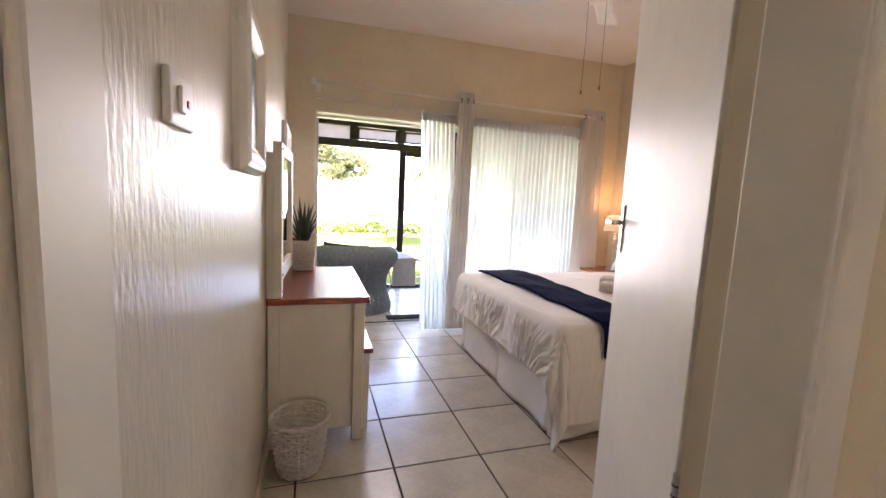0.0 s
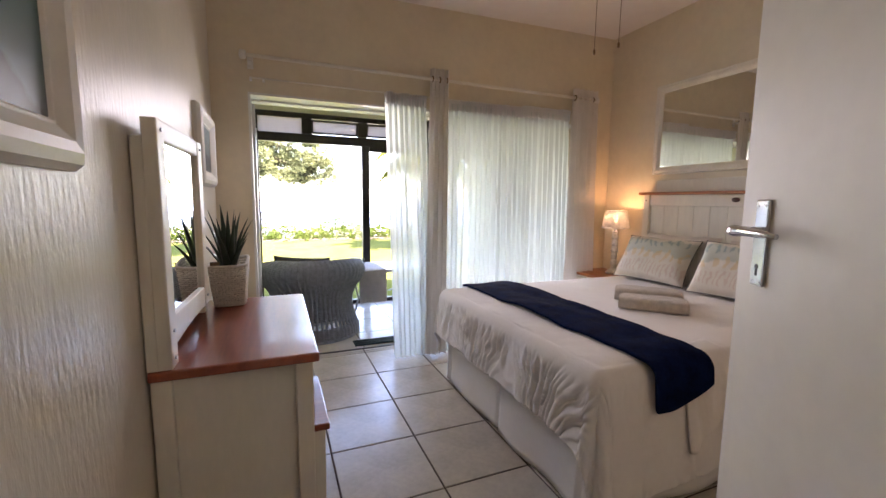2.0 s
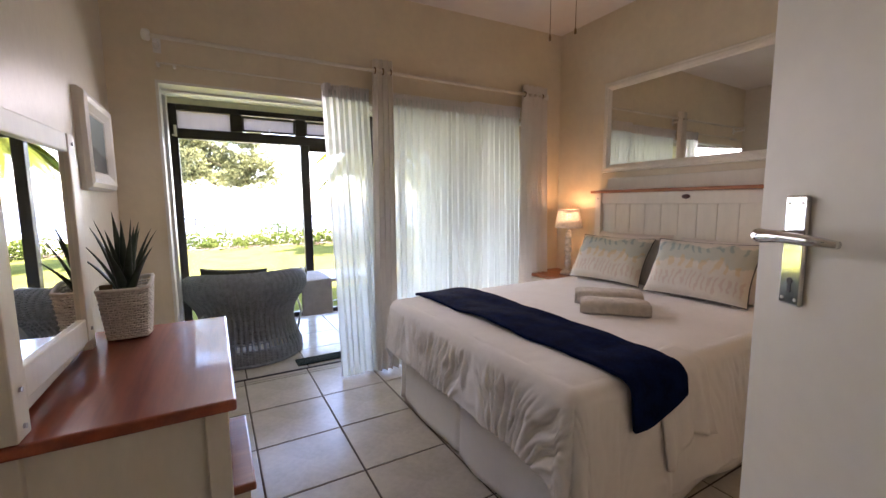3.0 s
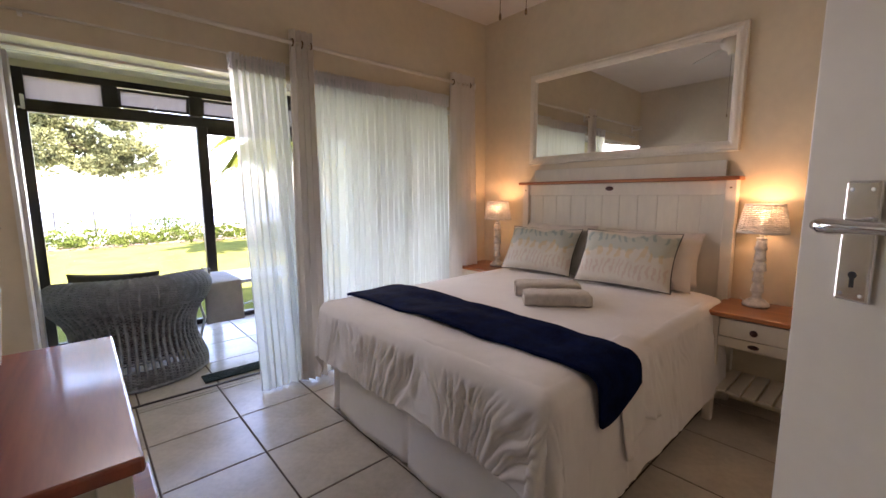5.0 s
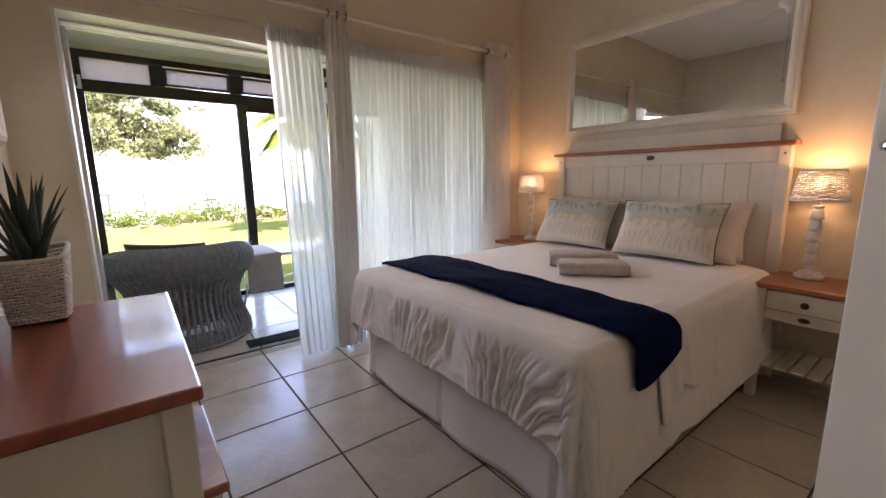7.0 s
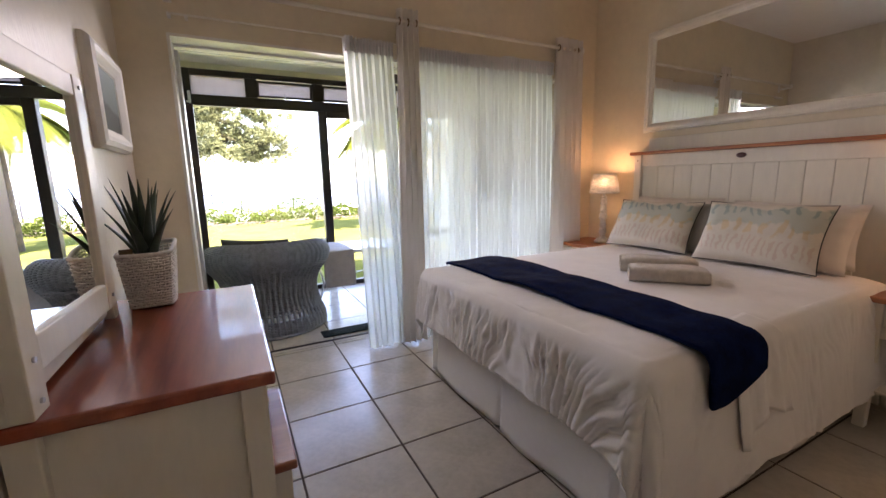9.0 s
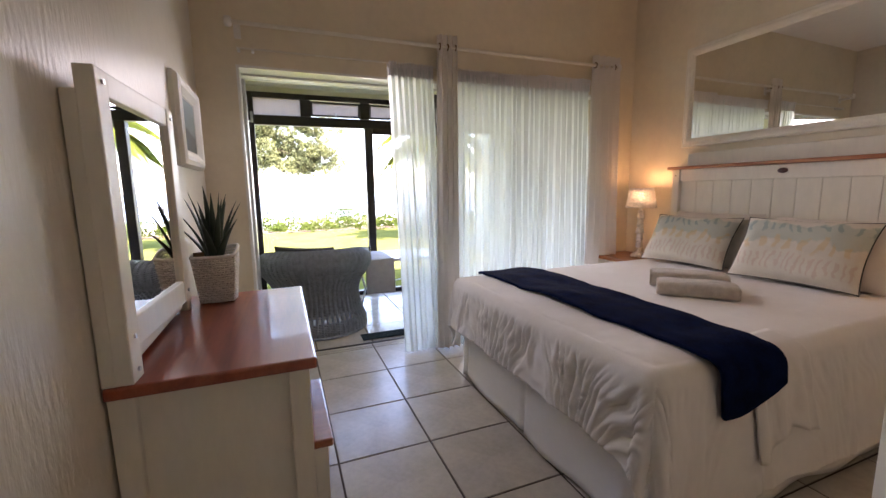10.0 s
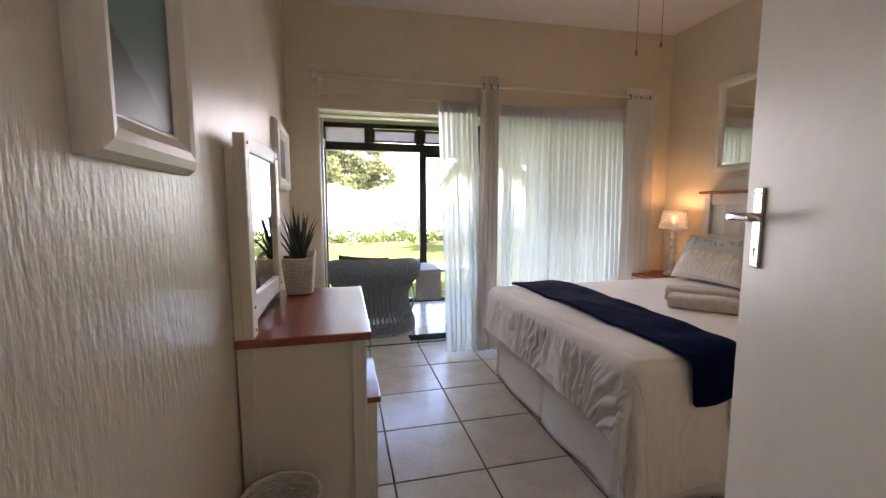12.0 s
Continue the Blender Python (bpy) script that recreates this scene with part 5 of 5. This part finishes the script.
part("cloth", Geo().sheet(runner, 16, 60), RUNNER, rn, smooth=True, thick=0.004)
cd = thing("candle_glass", "small glass with a candle on the patio table", "candle holder", (0.20, 2.52, 0.556))
part("glass", Geo().lathe([(0.001, 0.557), (0.034, 0.557), (0.037, 0.56), (0.037, 0.655), (0.034, 0.655), (0.034, 0.566), (0.001, 0.566)], 0.20, 2.52, 20), PANE, cd, smooth=True)
part("candle", Geo().lathe([(0.001, 0.567), (0.026, 0.567), (0.026, 0.61), (0.001, 0.612)], 0.20, 2.52, 16), material("candle_wax", (0.75, 0.68, 0.5), 0.5, vary=0.03), cd, smooth=True)

dm = thing("door_mat", "dark ribbed rubber mat on the threshold", "door mat", (0.2, 1.57, 0))
part("mat", Geo().box(-0.055, 0.46, 1.505, 1.645, 0.004, 0.016), MAT_GREEN, dm, bevel=0.004)
for i in range(8):
    part("rib", Geo().box(-0.05, 0.455, 1.512 + i * 0.016, 1.520 + i * 0.016, 0.016, 0.019), MAT_GREEN, dm)

# ---- outside ----
part("lawn", Geo().sheet(lambda u, v: (-90 + 180 * u, PATIO_N + 0.12 + 10.2 * v, -0.12 + 0.02 * fbm(u * 40, v * 4)), 90, 12), LAWN)
tagged(bpy.data.objects["lawn"], "sunlit mown lawn in front of the patio", "lawn", kind="structure")


def land(u, v):
    d = 13.2 * (1400 / 13.2) ** v
    x = (u - 0.5) * (220 + 3.0 * d)
    z = -0.14 - 0.5 * min(1, max(0, (d - 13.5) / 6)) + 0.05 * fbm(x * 0.2, d * 0.2)
    return (x, d, z if d < 300 else -0.64)


tagged(part("ground", Geo().sheet(land, 60, 60), SAND, None, smooth=True), "pale sandy shore that reaches the horizon", "ground", kind="structure")
tagged(part("water", Geo().sheet(lambda u, v: ((u - 0.5) * 4400, 29 + 1371 * v ** 3, -0.56), 20, 20), WATER, None), "pale calm sea beyond the shore", "sea", kind="structure")
tagged(part("ground_house", Geo().sheet(lambda u, v: (-90 + 180 * u, -80 + 83.2 * v, -0.2), 4, 4), SAND, None), "plain ground under and behind the house", "ground", kind="structure")


def leafy(n, place, size, rng, tilt_up=0.5, narrow=0.6):
    """Many small folded leaves. place() gives a middle and an outward direction."""
    g = Geo()
    for _ in range(n):
        p, o = place()
        o = (Vector(o) + Vector((rng.uniform(-1, 1), rng.uniform(-1, 1), rng.uniform(-0.6, 1))) * 0.8).normalized()
        side = o.cross(Vector((rng.uniform(-1, 1), rng.uniform(-1, 1), rng.uniform(-1, 1)))).normalized()
        s = size * rng.uniform(0.6, 1.35)
        up = o.cross(side)
        p = Vector(p)
        k = len(g.v)
        for q in (p - o * s, p + side * s * narrow + up * s * 0.12, p + o * s, p - side * s * narrow + up * s * 0.12):
            g.v.append((q.x, q.y, q.z))
        g.f += [(k, k + 1, k + 2), (k, k + 2, k + 3)]
    return g


rng = random.Random(11)
hd = thing("hedge", "low sunlit green shrubs along the edge of the lawn", "hedge", (1, 12.7, -0.1))
tufts = [(rng.uniform(-14, 26), 12.6 + rng.uniform(0, 1.6), rng.uniform(0.16, 0.40)) for _ in range(330)]
tufts += [(-1.0 + rng.uniform(-1.3, 1.3), 14.2, 0.62 + rng.uniform(-0.1, 0.1)) for _ in range(2)] + [(1.4 + rng.uniform(-0.6, 0.6), 13.9, 0.55) for _ in range(6)]


def tuft_spot():
    x, y, r = rng.choice(tufts)
    d = Vector((rng.gauss(0, 1), rng.gauss(0, 1), abs(rng.gauss(0, 1)))).normalized()
    return (x + d.x * r * 1.5, y + d.y * r, -0.14 + d.z * r * 1.4), d


part("foliage", leafy(80000, tuft_spot, 0.034, rng), HEDGE, hd)
part("stems", Geo().box(-14, 26, 12.9, 13.9, -0.2, -0.08), BARK, hd)

tr = thing("tree", "broad leafy tree whose crown overhangs the garden", "tree", (-5.2, 21, -0.6))
part("trunk", Geo().tube([(-5.2, 21, -0.7), (-5.1, 21, 1.2), (-4.7, 20.9, 2.8), (-4.0, 20.7, 4.2)], [0.42, 0.34, 0.3, 0.24], 14), BARK, tr, smooth=True)
limbs = [((-4.0, 20.7, 4.2), (-2.2, 20.3, 5.0), (-0.2, 20.0, 4.9), (1.3, 19.9, 4.0)), ((-4.4, 20.8, 3.5), (-2.6, 20.2, 3.7), (-0.8, 19.8, 3.4), (0.4, 19.7, 2.9)),
         ((-4.0, 20.7, 4.2), (-3.6, 20.6, 6.0), (-2.0, 20.4, 7.2), (-0.2, 20.3, 7.6)), ((-4.7, 20.9, 3.0), (-6.2, 20.8, 4.6), (-7.6, 20.7, 5.8), (-8.8, 20.8, 6.2)),
         ((-3.0, 20.2, 4.6), (-1.5, 20.0, 4.2), (0.2, 19.9, 3.8), (1.7, 19.8, 3.1)), ((-2.2, 20.3, 5.0), (-1.0, 20.5, 6.0), (0.6, 20.4, 6.2), (1.9, 20.3, 5.4))]
for ln in limbs:
    part("limb", Geo().tube(ln, [0.17, 0.11, 0.07, 0.025], 8), BARK, tr, smooth=True)
clumps = []
for ln in limbs:
    for a, b in zip(ln, ln[1:]):
        for k in range(16):
            f = rng.random()
            p = Vector(a).lerp(Vector(b), f) + Vector((0.30 + rng.gauss(0, 0.5), rng.gauss(0, 0.6), -0.72 + rng.gauss(0, 0.4)))
            if p.z > 2.1 and p.x < 2.3:
                clumps.append((p, rng.uniform(0.25, 0.55)))


def crown_spot():
    p, r = rng.choice(clumps)
    d = Vector((rng.gauss(0, 1), rng.gauss(0, 1), rng.gauss(0, 0.8))).normalized()
    return p + Vector((d.x * r * 1.25, d.y * r, d.z * r * 0.65)) * rng.uniform(0.55, 1.05), d


part("crown", leafy(80000, crown_spot, 0.058, rng), LEAF, tr)

pm = thing("palm_tree", "palm with drooping yellow-green fronds", "palm", (3.6, 9.6, -0.14))
part("trunk", Geo().tube([(3.6, 9.6, -0.2), (3.58, 9.6, 1.2), (3.6, 9.6, 2.75)], [0.15, 0.12, 0.10], 12), BARK, pm, smooth=True)
for k in range(13):
    ang = k * 2 * math.pi / 13 + 0.25
    c, s = math.cos(ang), math.sin(ang)
    g = Geo()
    spine = []
    rise = 0.9 + 0.5 * math.sin(k * 2.3)
    for i in range(15):
        f = i / 14
        spine.append(Vector((3.6 + c * 1.7 * f, 9.6 + s * 1.7 * f, 2.8 + rise * f * 0.85 - 1.6 * f * f)))
    g.tube(spine, [0.02 - 0.0012 * i for i in range(15)], 5)
    for i in range(2, 56):
        f = i / 56
        j = min(13, int(f * 14))
        p = spine[j].lerp(spine[j + 1], f * 14 - j)
        d = (spine[j + 1] - spine[j]).normalized()
        sd = d.cross(Vector((0, 0, 1))).normalized()
        ll = 0.46 * math.sin(math.pi * min(1, 0.15 + 0.85 * f)) ** 0.6 + 0.05
        for sg in (1, -1):
            tip = p + sd * sg * ll * 0.75 + d * ll * 0.45 - Vector((0, 0, ll * 0.45))
            mid = p.lerp(tip, 0.5) + Vector((0, 0, 0.04))
            n = len(g.v)
            g.v += [tuple(p - d * 0.02), tuple(p + d * 0.02), tuple(mid + d * 0.025), tuple(tip), tuple(mid - d * 0.025)]
            g.f.append((n, n + 1, n + 2, n + 3, n + 4))
    part("frond", g, PALM, pm)

fn = thing("fence", "low wire fence along the shore", "fence", (0, 26, -0.64))
for i in range(46):
    x = -24 + i * 1.5
    part("post", Geo().box(x - 0.04, x + 0.04, 25.97, 26.03, -0.7, 0.56 + 0.03 * math.sin(i * 1.7)), BLACK, fn)
for z, r in ((0.05, 0.03), (0.52, 0.055)):
    part("rail", Geo().tube([(-24, 26, z), (44, 26, z)], r, 6), BLACK, fn)

# ---- floor tiles ----
PITCH, JOINT = 0.45, 0.009
tile_meshes = {}


def tile_piece(parent, x0, x1, y0, y1, top=0.0, thick=0.004):
    w, d = round(x1 - x0, 4), round(y1 - y0, 4)
    if w < 0.01 or d < 0.01:
        return
    if (w, d) not in tile_meshes:
        g = Geo()
        b, n = 0.0022, 0
        for z, o in ((-0.006, 0), (-0.0014, 0), (0.0, b)):
            g.v += [(-w / 2 + o, -d / 2 + o, z), (w / 2 - o, -d / 2 + o, z), (w / 2 - o, d / 2 - o, z), (-w / 2 + o, d / 2 - o, z)]
        for k in (0, 4):
            g.f += [(k + i, k + (i + 1) % 4, k + 4 + (i + 1) % 4, k + 4 + i) for i in range(4)]
        g.f.append((8, 9, 10, 11))
        me = g.mesh("tile")
        me.materials.append(TILE)
        tile_meshes[(w, d)] = me
    ob = new("tile", tile_meshes[(w, d)])
    ob.parent = parent
    ob.location = ((x0 + x1) / 2, (y0 + y1) / 2, top)


floor_ob = bpy.data.objects["floor"]


def lay(xa, xb, ya, yb, ox, oy):
    i0, i1 = math.floor((xa - ox) / PITCH), math.ceil((xb - ox) / PITCH)
    j0, j1 = math.floor((ya - oy) / PITCH), math.ceil((yb - oy) / PITCH)
    for i in range(i0, i1):
        for j in range(j0, j1):
            tile_piece(floor_ob, max(xa, ox + i * PITCH + JOINT / 2), min(xb, ox + (i + 1) * PITCH - JOINT / 2),
                       max(ya, oy + j * PITCH + JOINT / 2), min(yb, oy + (j + 1) * PITCH - JOINT / 2))


lay(WEST, EAST, SOUTH - 0.15, 1.385, 0.0, 0.0)
lay(WEST, 0.15, -7.4, SOUTH - 0.157, 0.0, 0.0)
lay(OPEN_L, OPEN_R, 1.392, NORTH + 0.30, 0.0, 0.0)
lay(PATIO_W, PATIO_E, NORTH + 0.307, PATIO_N, 0.02, 0.1)
